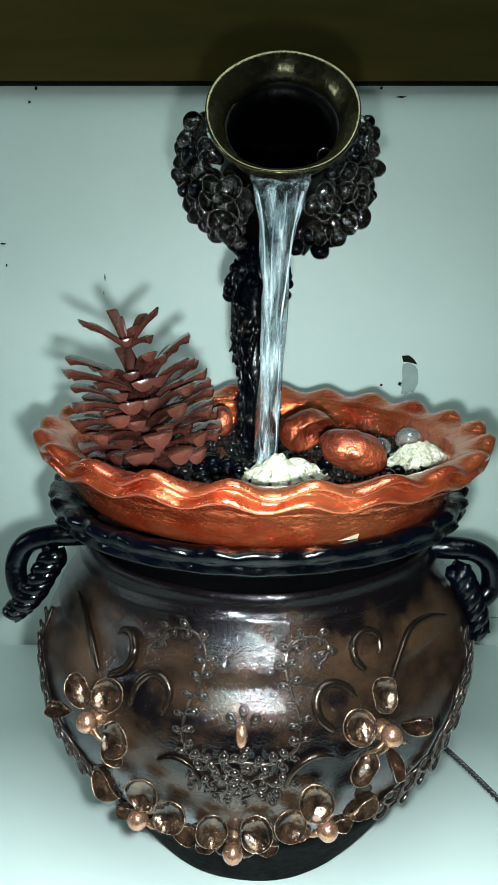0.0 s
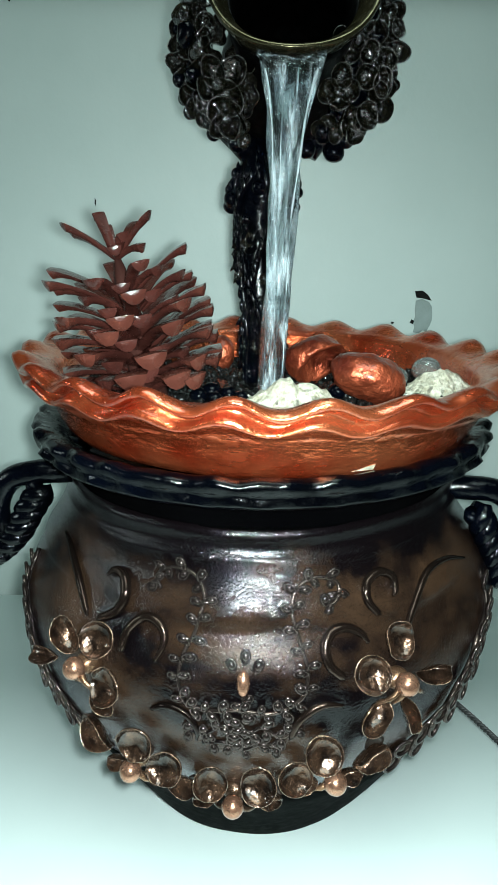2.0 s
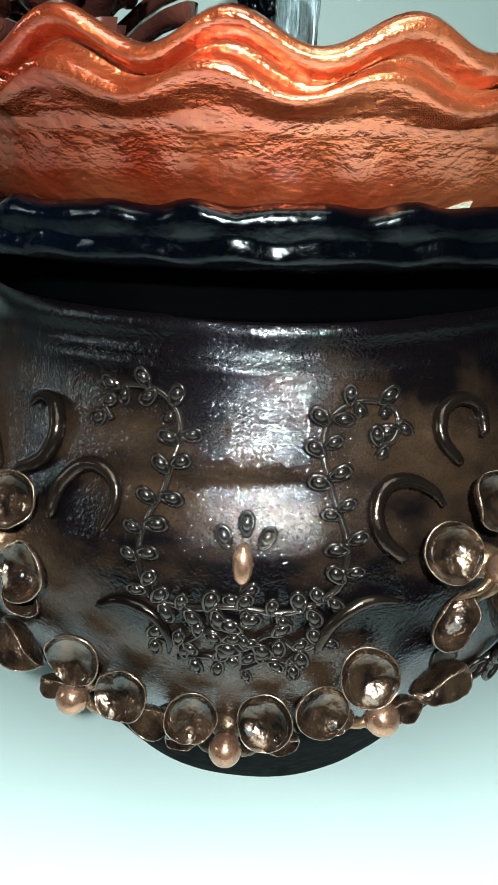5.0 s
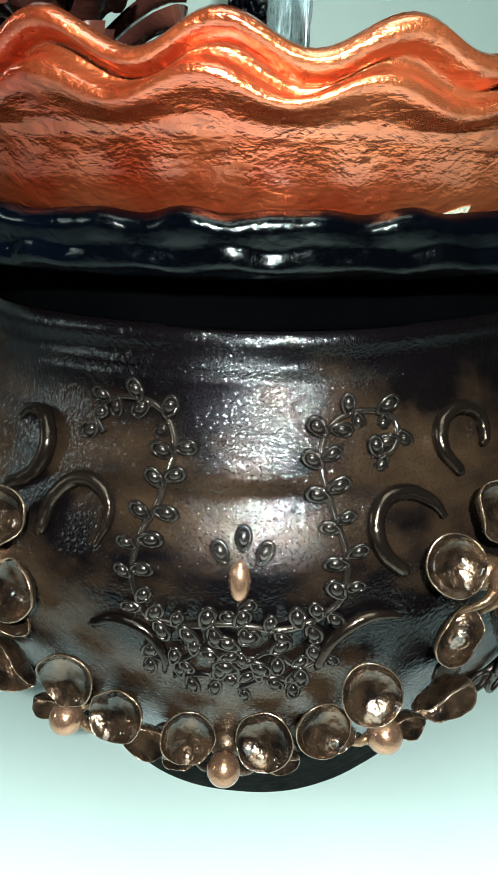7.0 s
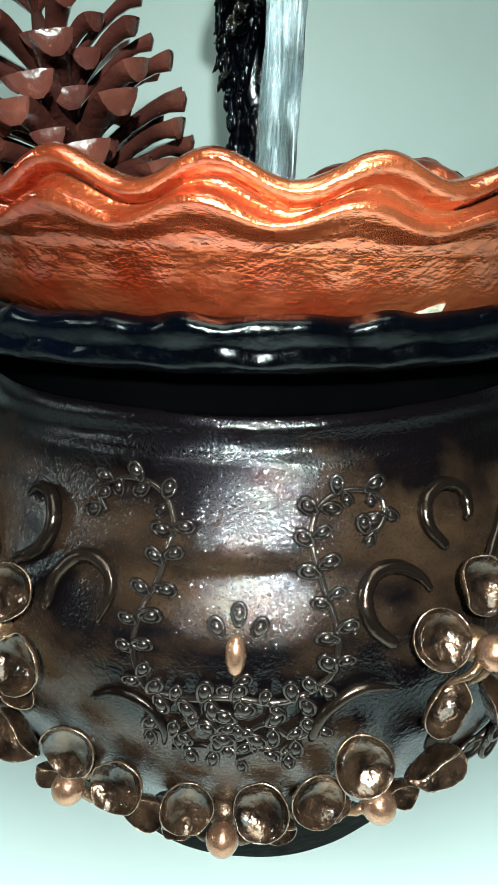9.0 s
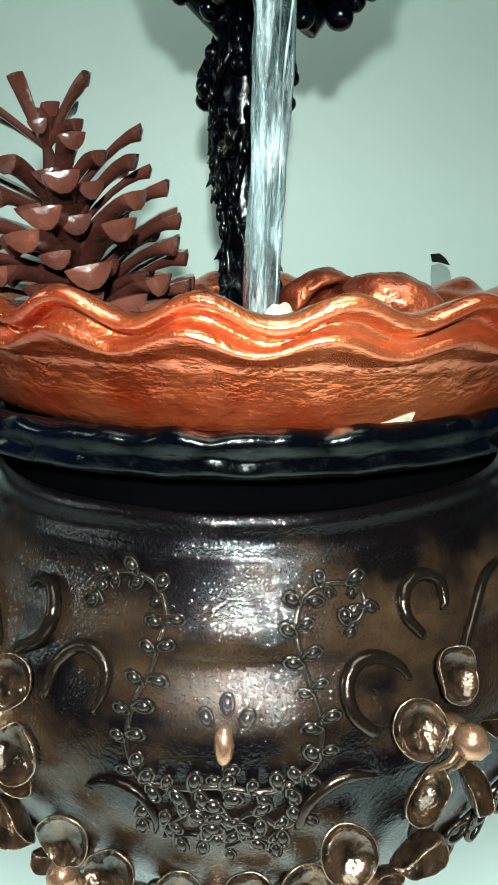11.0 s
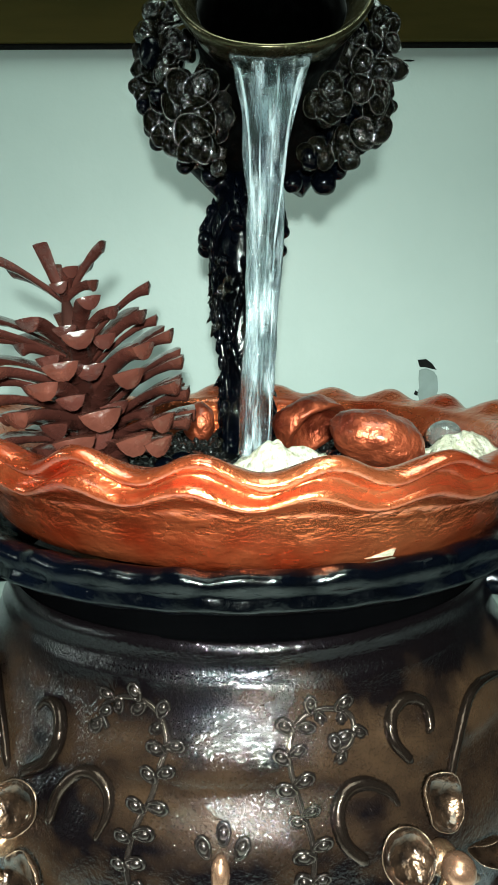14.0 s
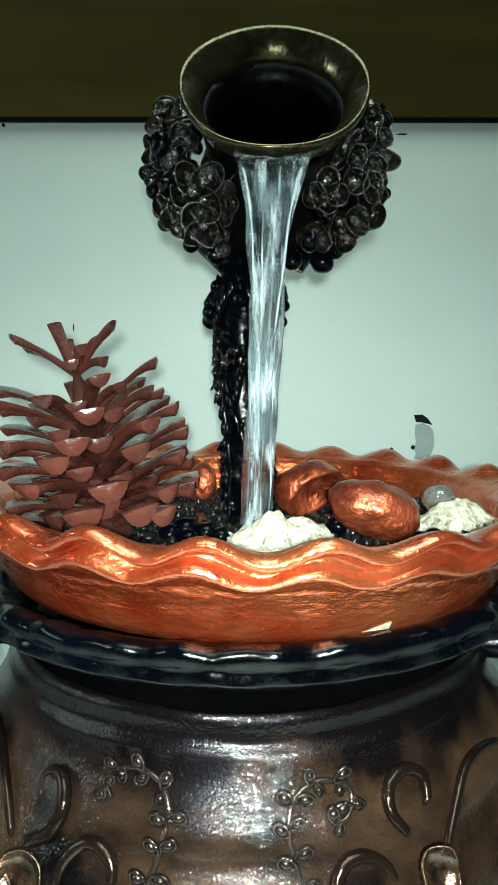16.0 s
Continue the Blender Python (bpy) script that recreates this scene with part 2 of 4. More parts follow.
def tube(points, radius, seg=8, bm=None, flat=1.0):
    """A tube along points; radius is a number or a function of 0..1."""
    bm = bm or bmesh.new()
    n, rings = len(points), []
    side = None
    for i, p in enumerate(points):
        way = (points[min(i + 1, n - 1)] - points[max(i - 1, 0)]).normalized()
        side = way.orthogonal() if side is None else side - way * side.dot(way)
        side.normalize()
        up = way.cross(side)
        r = radius(i / (n - 1)) if callable(radius) else radius
        rings.append([bm.verts.new(p + r * (math.cos(a) * side + flat * math.sin(a) * up)) for a in (2 * math.pi * k / seg for k in range(seg))])
    for lo, hi in zip(rings, rings[1:]):
        for k in range(seg):
            bm.faces.new((lo[k], lo[(k + 1) % seg], hi[(k + 1) % seg], hi[k]))
    bm.faces.new(rings[0])
    bm.faces.new(rings[-1])
    return bm


def ball(r, squash=(1, 1, 1), rough=0.0, seed=0, u=16, v=10, freq=40):
    bm = bmesh.new()
    bmesh.ops.create_uvsphere(bm, u_segments=u, v_segments=v, radius=r)
    for p in bm.verts:
        q = Vector((p.co.x * squash[0], p.co.y * squash[1], p.co.z * squash[2]))
        p.co = q * (1 + rough * noise.noise(q * freq + Vector((seed * 7.3, seed, 0))))
    return bm


# ---- the room ----
TABLE_Z, WALL_Y, BOARD_Z = 0.018, 0.61, 0.5755
wall = tagged(part("wall_back", box(-1.3, 1.3, WALL_Y, WALL_Y + 0.1, -0.8, 1.9), WALL), "white painted wall, chipped and marked", "wall", kind="structure")
# out of view: walls, ceiling and floor added to shut out stray light
tagged(part("wall_left", box(-1.4, -1.3, -2.0, WALL_Y + 0.1, -0.8, 1.9), DIM), "unseen dark wall added to close the room", "wall", kind="structure")
tagged(part("wall_right", box(1.3, 1.4, -2.0, WALL_Y + 0.1, -0.8, 1.9), DIM), "unseen dark wall added to close the room", "wall", kind="structure")
tagged(part("wall_front", box(-1.4, 1.4, -2.1, -2.0, -0.8, 1.9), DIM), "unseen dark wall added to close the room", "wall", kind="structure")
tagged(part("ceiling", box(-1.4, 1.4, -2.1, WALL_Y + 0.1, 1.9, 2.0), DIM), "unseen dark ceiling added to close the room", "ceiling", kind="structure")
tagged(part("floor", box(-1.4, 1.4, -2.1, WALL_Y + 0.1, -0.9, -0.8), DIM), "unseen dark floor added to close the room", "floor", kind="structure")
tagged(part("tabletop", box(-1.0, 1.0, -0.25, WALL_Y - 0.0005, TABLE_Z - 0.04, TABLE_Z, 0.002), TABLE), "smooth white tabletop against the wall", "tabletop", kind="structure")
tagged(part("trim", box(-1.3, 1.3, WALL_Y - 0.012, WALL_Y + 0.001, BOARD_Z + 0.0025, 1.0, 0.002), BOARD), "dark olive brown wooden board along the wall", "board", kind="structure")
# solid black strip: the shade below the board is put in as colour
tagged(part("trim_gap_shade", box(-1.3, 1.3, WALL_Y - 0.004, WALL_Y + 0.001, BOARD_Z, BOARD_Z + 0.003), PITCH), "black strip painted as the shadow gap under the wooden board", "trim", kind="structure")
part("seam", box(0.16, 1.3, WALL_Y - 0.0006, WALL_Y + 0.001, 0.0494, 0.0506), GREY, wall, "thin dark seam")


def patch(outline, material, name, label):
    """A flat fleck on the back wall, from (x, z) points."""
    bm = bmesh.new()
    ring = [bm.verts.new((x, WALL_Y - 0.0006, z)) for x, z in outline]
    back = [bm.verts.new((x, WALL_Y + 0.001, z)) for x, z in outline]
    mid = bm.verts.new((sum(x for x, _ in outline) / len(outline), WALL_Y - 0.0006, sum(z for _, z in outline) / len(outline)))
    for i in range(len(ring)):
        bm.faces.new((ring[i - 1], ring[i], mid))
        bm.faces.new((ring[i - 1], ring[i], back[i], back[i - 1]))
    return part(name, bm, material, wall, label, smooth=False)


patch([(0.1520, 0.3275), (0.158, 0.3290), (0.1645, 0.3260), (0.1672, 0.3222), (0.1680, 0.3165), (0.1683, 0.3100), (0.1668, 0.3050), (0.1640, 0.2995), (0.1605, 0.3005), (0.1575, 0.2978), (0.1515, 0.2985), (0.1528, 0.3035), (0.1510, 0.3080), (0.1526, 0.3130), (0.1518, 0.3200)],
      GREY, "bare_patch", "grey bare plaster where paint flaked off")
patch([(0.1525, 0.3300), (0.1505, 0.336), (0.1575, 0.3365), (0.1625, 0.333), (0.1665, 0.3275), (0.162, 0.3285), (0.157, 0.3298)], PITCH, "paint_flake", "dark curled paint flake")
patch([(0.148, 0.3075), (0.1495, 0.3105), (0.152, 0.309), (0.151, 0.306)], PITCH, "paint_flake", "dark paint fleck")
for x, z, w, h in ((0.1317, 0.3071, 0.0016, 0.0014), (-0.1969, 0.5625, 0.0012, 0.0013), (-0.1377, 0.4104, 0.0006, 0.0035), (-0.1395, 0.396, 0.0004, 0.002), (-0.2324, 0.4413, 0.003, 0.0009),
                   (-0.2306, 0.4218, 0.0007, 0.0016), (0.1359, 0.5666, 0.005, 0.0007), (-0.19, 0.5735, 0.0014, 0.0018), (0.118, 0.5738, 0.0015, 0.0014)):
    patch([(x - w, z - 0.3 * h), (x - 0.3 * w, z + h), (x + w, z + 0.4 * h), (x + 0.4 * w, z - h)], PITCH, "speck", "small dark speck")

# ---- the pot ----
AX, AY, POT_Z = 0.006, 0.415, -0.02
pot = thing("clay_pot", (AX, AY, POT_Z), "black glazed round clay pot with bronze flower relief", "pot")
BELLY = [(0.018, 0.0870), (0.0195, 0.0890), (0.024, 0.0925), (0.034, 0.0985), (0.045, 0.1045), (0.06, 0.1125), (0.08, 0.1235), (0.10, 0.1335), (0.12, 0.143), (0.14, 0.150), (0.155, 0.1525), (0.17, 0.152),
         (0.178, 0.1506), (0.185, 0.1482), (0.1915, 0.1443), (0.1985, 0.1402), (0.201, 0.1389), (0.2025, 0.1384), (0.205, 0.1380), (0.212, 0.1331), (0.219, 0.1287), (0.2275, 0.1244), (0.2295, 0.1243), (0.2315, 0.1234), (0.2330, 0.1217), (0.2345, 0.1211),
         (0.2375, 0.1203), (0.2400, 0.1212), (0.2425, 0.1208), (0.2450, 0.1192)]


def pot_radius(z):
    for (z0, r0), (z1, r1) in zip(BELLY, BELLY[1:]):
        if z <= z1:
            return r0 + (r1 - r0) * max(0.0, (z - z0) / (z1 - z0))
    return BELLY[-1][1]


def on_pot(deg, z, out=0.0):
    """A place on the pot's skin in the pot's own space, with its outward normal; deg runs to the right from the front."""
    a = radians(deg)
    slope = (pot_radius(z + 0.006) - pot_radius(z - 0.006)) / 0.012
    n = Vector((math.sin(a), -math.cos(a), -slope)).normalized()
    r = pot_radius(z)
    return Vector((r * math.sin(a), -r * math.cos(a), z - POT_Z)) + n * out, n


def dents(k, a):
    return 0.0006 * math.sin(3 * a + 0.4 * k) + 0.0004 * math.sin(7 * a - k), 0


part("base", lathe([(0.06, 0.0385), (0.0855, 0.0380)] + [(r, z - POT_Z) for z, r in BELLY[1:8]] + [(0.1, 0.115), (0.05, 0.06)], 128, dents), SOOT, pot, "dull black lower base")
part("body", lathe([(r, z - POT_Z) for z, r in BELLY[7:]] + [(0.112, 0.265), (0.13, 0.2), (0.13, 0.17), (0.12, 0.122)], 160, dents, closed=True), POT, pot)
NECK = [(0.1192, 0.2645), (0.1186, 0.2662), (0.1180, 0.2680), (0.1182, 0.2705), (0.1176, 0.2735), (0.117, 0.2765), (0.1175, 0.2795)]
part("neck", lathe(NECK + [(0.112, 0.2795), (0.112, 0.2645)], 160, dents, closed=True), NECKM, pot, "black ringed neck")


def rim_wave(k, a):
    w = math.sin(31 * a + 0.5 * k + 0.9 * math.sin(3 * a)) + 0.5 * math.sin(47 * a + 1 - 0.6 * k)
    side = 1 + 0.9 * abs(math.cos(a)) ** 3
    return 0.0009 * w * side, 0.0007 * w * (1 if k > 2 else 0.5)


RIM = [(0.1165, 0.2775), (0.124, 0.2785), (0.1325, 0.2800), (0.1368, 0.2820), (0.1385, 0.2845), (0.1368, 0.2868), (0.1372, 0.2888), (0.1390, 0.2915), (0.1385, 0.2945), (0.1355, 0.2965), (0.129, 0.2945), (0.1240, 0.2925), (0.1232, 0.2860), (0.1165, 0.2840)]
part("rim", lathe(RIM, 288, rim_wave, closed=True), BLACK, pot, "black glazed wavy double rim")


def shell_cup(r, depth, long=1.1, seed=0, bm=None, turn=None):
    """A thin cupped petal with a rolled edge; it opens to +z and is longest along +y."""
    out = bm or bmesh.new()
    prof = [(0.0, 0.0), (0.4, 0.10), (0.75, 0.42), (0.93, 0.85), (1.0, 1.0), (1.05, 0.98), (1.06, 0.86), (0.96, 0.62), (0.7, 0.12), (0.35, -0.18), (0.0, -0.25)]
    seg, rings = 26, []
    for p, h in prof:
        if p == 0:
            v = out.verts.new((0, 0, h * depth))
            rings.append([v] * seg)
            continue
        ring = []
        for i in range(seg):
            a = 2 * math.pi * i / seg
            w = 1 + 0.10 * noise.noise(Vector((math.cos(a) * 0.8 + seed, math.sin(a) * 0.8, seed * 3.1)))
            ring.append(out.verts.new((r * p * w * math.cos(a), r * p * w * long * math.sin(a), h * depth * (1 + 0.5 * noise.noise(Vector((math.cos(a) * 0.9, seed, math.sin(a) * 0.9)))))))
        rings.append(ring)
    for lo, hi in zip(rings, rings[1:]):
        for i in range(seg):
            j = (i + 1) % seg
            fs = [v for v in (lo[i], lo[j], hi[j], hi[i])]
            out.faces.new(list(dict.fromkeys(fs)))
    if turn is not None:
        out.transform(turn)
    return out


def facing(place, normal, along):
    """A matrix at place whose z is normal and whose y runs near along."""
    z = normal.normalized()
    y = (along - z * along.dot(z)).normalized()
    x = y.cross(z)
    return Matrix(((x.x, y.x, z.x, place.x), (x.y, y.y, z.y, place.y), (x.z, y.z, z.z, place.z), (0, 0, 0, 1)))


def petal(r, long, cup, fold, seed, turn):
    """A thin pressed petal, narrow at the pearl (-y) and round at its outer end, with a fine raised edge; fold bends its halves up."""
    out = bmesh.new()
    prof = [(0.0, 0.0), (0.3, 0.03), (0.55, 0.16), (0.78, 0.42), (0.92, 0.74), (0.975, 0.98), (1.0, 1.06), (1.03, 1.0), (1.02, 0.80), (0.9, 0.42), (0.6, -0.04), (0.3, -0.14), (0.0, -0.16)]
    seg, rings = 30, []
    for p, h in prof:
        ring = []
        for i in range(seg if p else 1):
            a = 2 * math.pi * i / seg
            u, v = math.cos(a), math.sin(a)
            w = (0.86 + 0.14 * v) * (1 + 0.06 * noise.noise(Vector((u * 1.1 + seed, v * 1.1, seed * 3.1))))
            x, y = r * p * w * u, r * p * w * long * v
            z = cup * h * (0.80 + 0.30 * v + 0.34 * noise.noise(Vector((u * 1.2, seed, v * 1.2))))
            z += 0.05 * r * p * math.sin(3 * a + seed) + 0.05 * r * p * noise.noise(Vector((u * 3.2, v * 3.2, seed + 5))) + 0.07 * r * math.exp(-(x / (0.16 * r)) ** 2) * p * (1 - p)
            bend = fold * abs(x)
            ring.append(out.verts.new((x * (1 - 0.55 * min(1.0, fold)), y, z + bend)))
        rings.append(ring * seg if len(ring) == 1 else ring)
    for lo, hi in zip(rings, rings[1:]):
        for i in range(seg):
            j = (i + 1) % seg
            out.faces.new(list(dict.fromkeys((lo[i], lo[j], hi[j], hi[i]))))
    out.transform(turn)
    return out


def bronze_flower(deg, z, petals, pearl=0.0056, lift=0.0105):
    """A relief flower: pressed petals at their own places round a pearl; each is (degrees, height, size, fold)."""
    at, n = on_pot(deg, z, lift)
    low, _ = on_pot(deg, z, 0.0)
    bm = ball(0.006, (1, 1, 0.9))
    bm.transform(Matrix.Translation(low + n * 0.002))
    flower = part("flower", bm, BRONZE, pot, "bronze painted relief flower with cupped petals")
    bm = ball(pearl, u=24, v=16)
    bm.transform(Matrix.Translation(at))
    part("pearl", bm, PEARL, flower, "smooth copper pearl")
    for k, (pd, pz, s, fold) in enumerate(petals):
        p, m = on_pot(pd, pz, 0.0065 if fold < 0.3 else 0.0040)
        sway = Vector((math.sin(9.7 * (k + deg)), 0, math.cos(5.3 * (k + deg)))) * 0.34
        frame_at = facing(p, m + Vector((0, -0.55, 0.85 if fold < 0.3 else 0.45)) + sway, p - at)
        part("petal", petal(0.0099 * s, 1.02 if fold < 0.3 else 1.15, 0.0050, fold, deg + k * 5.1, frame_at), PETAL, flower)
    for k in range(4):
        tip, _ = on_pot(deg + (k - 1.5) * 3.4, z - 0.008 - 0.002 * (k % 2), 0.005)
        part("sepal", tube(smooth_path([at - n * 0.004, (at + tip) / 2 + n * 0.002, tip], 4), lambda s: 0.0020 - 0.0011 * s, 7), BRONZE, flower)
    return flower


bronze_flower(24.5, 0.1765, [(19.2, 0.1817, 1.0, 0.0), (24.6, 0.1905, 1.0, 0.12), (31.0, 0.1760, 0.85, 0.75), (19.4, 0.1640, 0.95, 0.35), (25.4, 0.1600, 0.85, 0.9)])
bronze_flower(-34.9, 0.1742, [(-32.0, 0.1862, 1.02, 0.0), (-28.4, 0.1715, 1.08, 0.08), (-39.5, 0.1822, 0.98, 0.4), (-44.5, 0.1680, 0.85, 0.7), (-30.0, 0.1610, 0.75, 0.5)])
bronze_flower(12.9, 0.1300, [(10.6, 0.1455, 1.06, 0.05), (6.0, 0.1345, 1.0, 0.10), (18.6, 0.1410, 1.0, 0.75), (8.0, 0.1265, 0.70, 0.5), (15.6, 0.1280, 0.65, 0.6)])
bronze_flower(-25.6, 0.1235, [(-23.2, 0.1430, 1.06, 0.05), (-18.6, 0.1310, 1.06, 0.08), (-31.4, 0.1375, 1.0, 0.80), (-21.0, 0.1215, 0.70, 0.5), (-29.0, 0.1200, 0.65, 0.6)])
bronze_flower(-5.7, 0.1105, [(-9.6, 0.1240, 1.0, 0.05), (-0.9, 0.1250, 1.06, 0.06), (-15.0, 0.1185, 0.9, 0.65), (1.0, 0.1130, 0.75, 0.5), (-11.0, 0.1110, 0.70, 0.5)])
for k, (deg, z, r) in enumerate(((4.2, 0.1190, 0.0080), (-20.2, 0.1165, 0.0080), (6.8, 0.1180, 0.0080), (-13.2, 0.1130, 0.0070), (-27.5, 0.1340, 0.0060), (-36.0, 0.1360, 0.0060), (20.5, 0.1430, 0.0060))):
    p, n = on_pot(deg, z, 0.0020)
    part("leaf", petal(r, 0.92, 0.0036, 0.05, k + 20.3, facing(p, n + Vector((0, -0.2, 0.45)), Vector((0.4 if deg < 0 else -0.4, 0, 1)))), LEAFM, pot, "round dark bronze leaf")


def skin_line(points, out):
    return smooth_path([on_pot(d, z, out)[0] for d, z in points], 6)


def taper(r):
    return lambda s: r * (0.45 + 0.55 * math.sin(math.pi * min(1.0, 0.12 + s * 0.95)) ** 0.6) if 0 < s < 1 else r * 0.35


for points, r in ((((-20.5, 0.1625), (-17.2, 0.1665), (-13.6, 0.1640), (-11.8, 0.1570), (-11.9, 0.1500)), 0.0018), (((4.6, 0.1540), (6.2, 0.1640), (10.0, 0.1705), (14.0, 0.1690)), 0.0020),
                  (((-35.2, 0.1937), (-30.9, 0.2004), (-29.7, 0.2084), (-31.6, 0.2150), (-34.4, 0.2162), (-36.0, 0.2130)), 0.0026),
                  (((-27.5, 0.1854), (-27.3, 0.1933), (-25.2, 0.2001), (-22.4, 0.2020), (-19.7, 0.1983), (-19.1, 0.1923), (-20.1, 0.1857)), 0.0024),
                  (((23.6, 0.2032), (21.5, 0.2100), (22.3, 0.2169), (25.7, 0.2201), (28.8, 0.2170), (28.6, 0.2109), (27.6, 0.2094)), 0.0024),
                  (((14.4, 0.1811), (11.8, 0.1872), (11.3, 0.1945), (13.0, 0.2000), (16.0, 0.2009), (18.9, 0.1974), (20.1, 0.1931)), 0.0026),
                  (((28.6, 0.1933), (32.4, 0.2029), (39.1, 0.2132), (47.2, 0.2137), (54.9, 0.2081)), 0.0019),
                  (((-37.9, 0.1930), (-43.3, 0.2056), (-52.0, 0.2150), (-58.0, 0.2185)), 0.0019)):
    part("tendril", tube(skin_line(points, 0.0018), taper(r), 10), TENDRIL, pot, "curled dark bronze tendril")

# small leaves shared by the vines
bm = ball(0.0021, (0.78, 1.0, 0.62), u=14, v=10)
bmesh.ops.translate(bm, verts=bm.verts, vec=(0, 0.0031, 0.0007))
tube([Vector((0.0021 * math.cos(a) * (0.80 + 0.20 * math.sin(a)), 0.0030 + 0.0030 * math.sin(a), 0.0007)) for a in (2 * math.pi * k / 14 for k in range(15))], 0.00064, 6, bm)
LEAF = bpy.data.meshes.new("vine_leaf")
for f in bm.faces:
    f.smooth = True
bm.to_mesh(LEAF)
bm.free()
LEAF.materials.append(UMBER)


def vine(points, step, seed, first=0, size=1.06):
    rnd = random.Random(seed)
    line = skin_line(points, 0.0009)
    stem = part("vine", tube(line, 0.0011, 7), UMBER, pot, "thin dark bronze vine with bead-like leaves")
    gone, side = step * 0.5, 1
    for a, b in zip(line[first:], line[first + 1:]):
        gone += (b - a).length
        if gone >= step:
            gone = 0
            side = -side
            way = (b - a).normalized()
            n = Vector((a.x, a.y, 0)).normalized()
            for s in (side, -side):
                leaf = new("leaf", LEAF)
                leaf.parent = stem
                k = rnd.uniform(0.85, 1.15)
                leaf.matrix_basis = facing(a + way * (0.0012 * s), n, (way.cross(n) * s + way * rnd.uniform(0.0, 0.9))) @ Matrix.Diagonal((size * k, size * k, size * k * 1.08, 1))


vine([(-13.8, 0.1688), (-15.0, 0.1759), (-15.5, 0.1825), (-14.9, 0.1914), (-13.5, 0.1984), (-12.7, 0.2072), (-12.2, 0.2129), (-13.5, 0.2194), (-16.3, 0.2236), (-20.2, 0.2242), (-23.1, 0.2213), (-23.7, 0.2180), (-22.0, 0.2143)], 0.0086, 3)
vine([(4.3, 0.1701), (6.9, 0.1756), (7.7, 0.1833), (7.6, 0.1895), (6.7, 0.1967), (6.1, 0.2025), (5.5, 0.2092), (6.1, 0.2158), (8.2, 0.2206), (11.8, 0.2222), (15.3, 0.2200), (15.8, 0.2156), (14.3, 0.2112), (11.8, 0.2110)], 0.0086, 4)
vine([(-13.8, 0.1688), (-9.5, 0.1672), (-4.5, 0.1690), (0.5, 0.1672), (4.3, 0.1701)], 0.0072, 5)
vine([(-14.5, 0.1560), (-10.5, 0.1545), (-7.0, 0.1600), (-3.8, 0.1540), (-0.5, 0.1600), (3.0, 0.1545), (6.2, 0.1600)], 0.0072, 6, 0, 1.0)
vine([(-11.0, 0.1480), (-7.0, 0.1500), (-3.8, 0.1455), (-0.5, 0.1500), (3.0, 0.1480)], 0.0076, 7, 0, 0.95)
vine([(-3.8, 0.1455), (-3.7, 0.1600), (-3.7, 0.1780)], 0.0066, 8)
p, n = on_pot(-3.7, 0.1815, 0.0012)
bm = ball(0.0062, (0.5, 1.0, 0.5))
bm.transform(facing(p, n, Vector((0, 0, 1))))
bud = part("bud", bm, PEARL, pot, "copper bud with three small leaves")
for dd, dz, tip in ((-1.5, 0.0045, -0.5), (0.3, 0.0075, 0.0), (2.0, 0.0045, 0.5)):
    leaf = new("leaf", LEAF)
    leaf.parent = bud
    leaf.matrix_basis = facing(on_pot(-3.7 + dd, 0.1815 + dz, 0.001)[0], n, Vector((tip, 0, 1))) @ Matrix.Diagonal((1.1, 1.1, 1.1, 1))

# chains of oval links
bm = bmesh.new()
tube([Vector((0.0034 * math.cos(a), 0.0056 * math.sin(a), 0.001)) for a in (2 * math.pi * k / 16 for k in range(17))], 0.0011, 6, bm)
b2 = ball(0.0028, (0.9, 1.5, 0.5), u=10, v=6)
me = bpy.data.meshes.new("tmp")
b2.to_mesh(me)
b2.free()
bm.from_mesh(me)
LINK = bpy.data.meshes.new("chain_link")
for f in bm.faces:
    f.smooth = True
bm.to_mesh(LINK)
bm.free()
LINK.materials.append(UMBER)


def chain(points, seed):
    line = skin_line(points, 0.0010)
    cord = part("chain", tube(line, 0.0016, 6), UMBER, pot, "garland of small oval bronze links")
    gone, side = 0, 1
    for a, b in zip(line, line[1:]):
        gone += (b - a).length
        if gone > 0.0060:
            gone, side = 0, -side
            way = (b - a).normalized()
            n = Vector((a.x, a.y, 0.0)).normalized()
            link = new("link", LINK)
            link.parent = cord
            link.matrix_basis = facing(a + n.cross(way) * (0.0026 * side) + n * 0.0012, n, way + n.cross(way) * 0.35 * side)


chain([(62.0, 0.1950), (58.4, 0.1825), (53.6, 0.1749), (49.5, 0.1690), (48.4, 0.1629), (45.7, 0.1567), (42.9, 0.1502), (40.6, 0.1388), (36.6, 0.1332), (33.4, 0.1230), (28.0, 0.1170), (22.0, 0.1130)], 1)
chain([(-72.0, 0.1950), (-68.4, 0.1825), (-64.6, 0.1749), (-61.0, 0.1690), (-59.0, 0.1600), (-57.0, 0.1500), (-53.1, 0.1406), (-50.0, 0.1320), (-46.0, 0.1240), (-41.0, 0.1170), (-35.0, 0.1130)], 2)


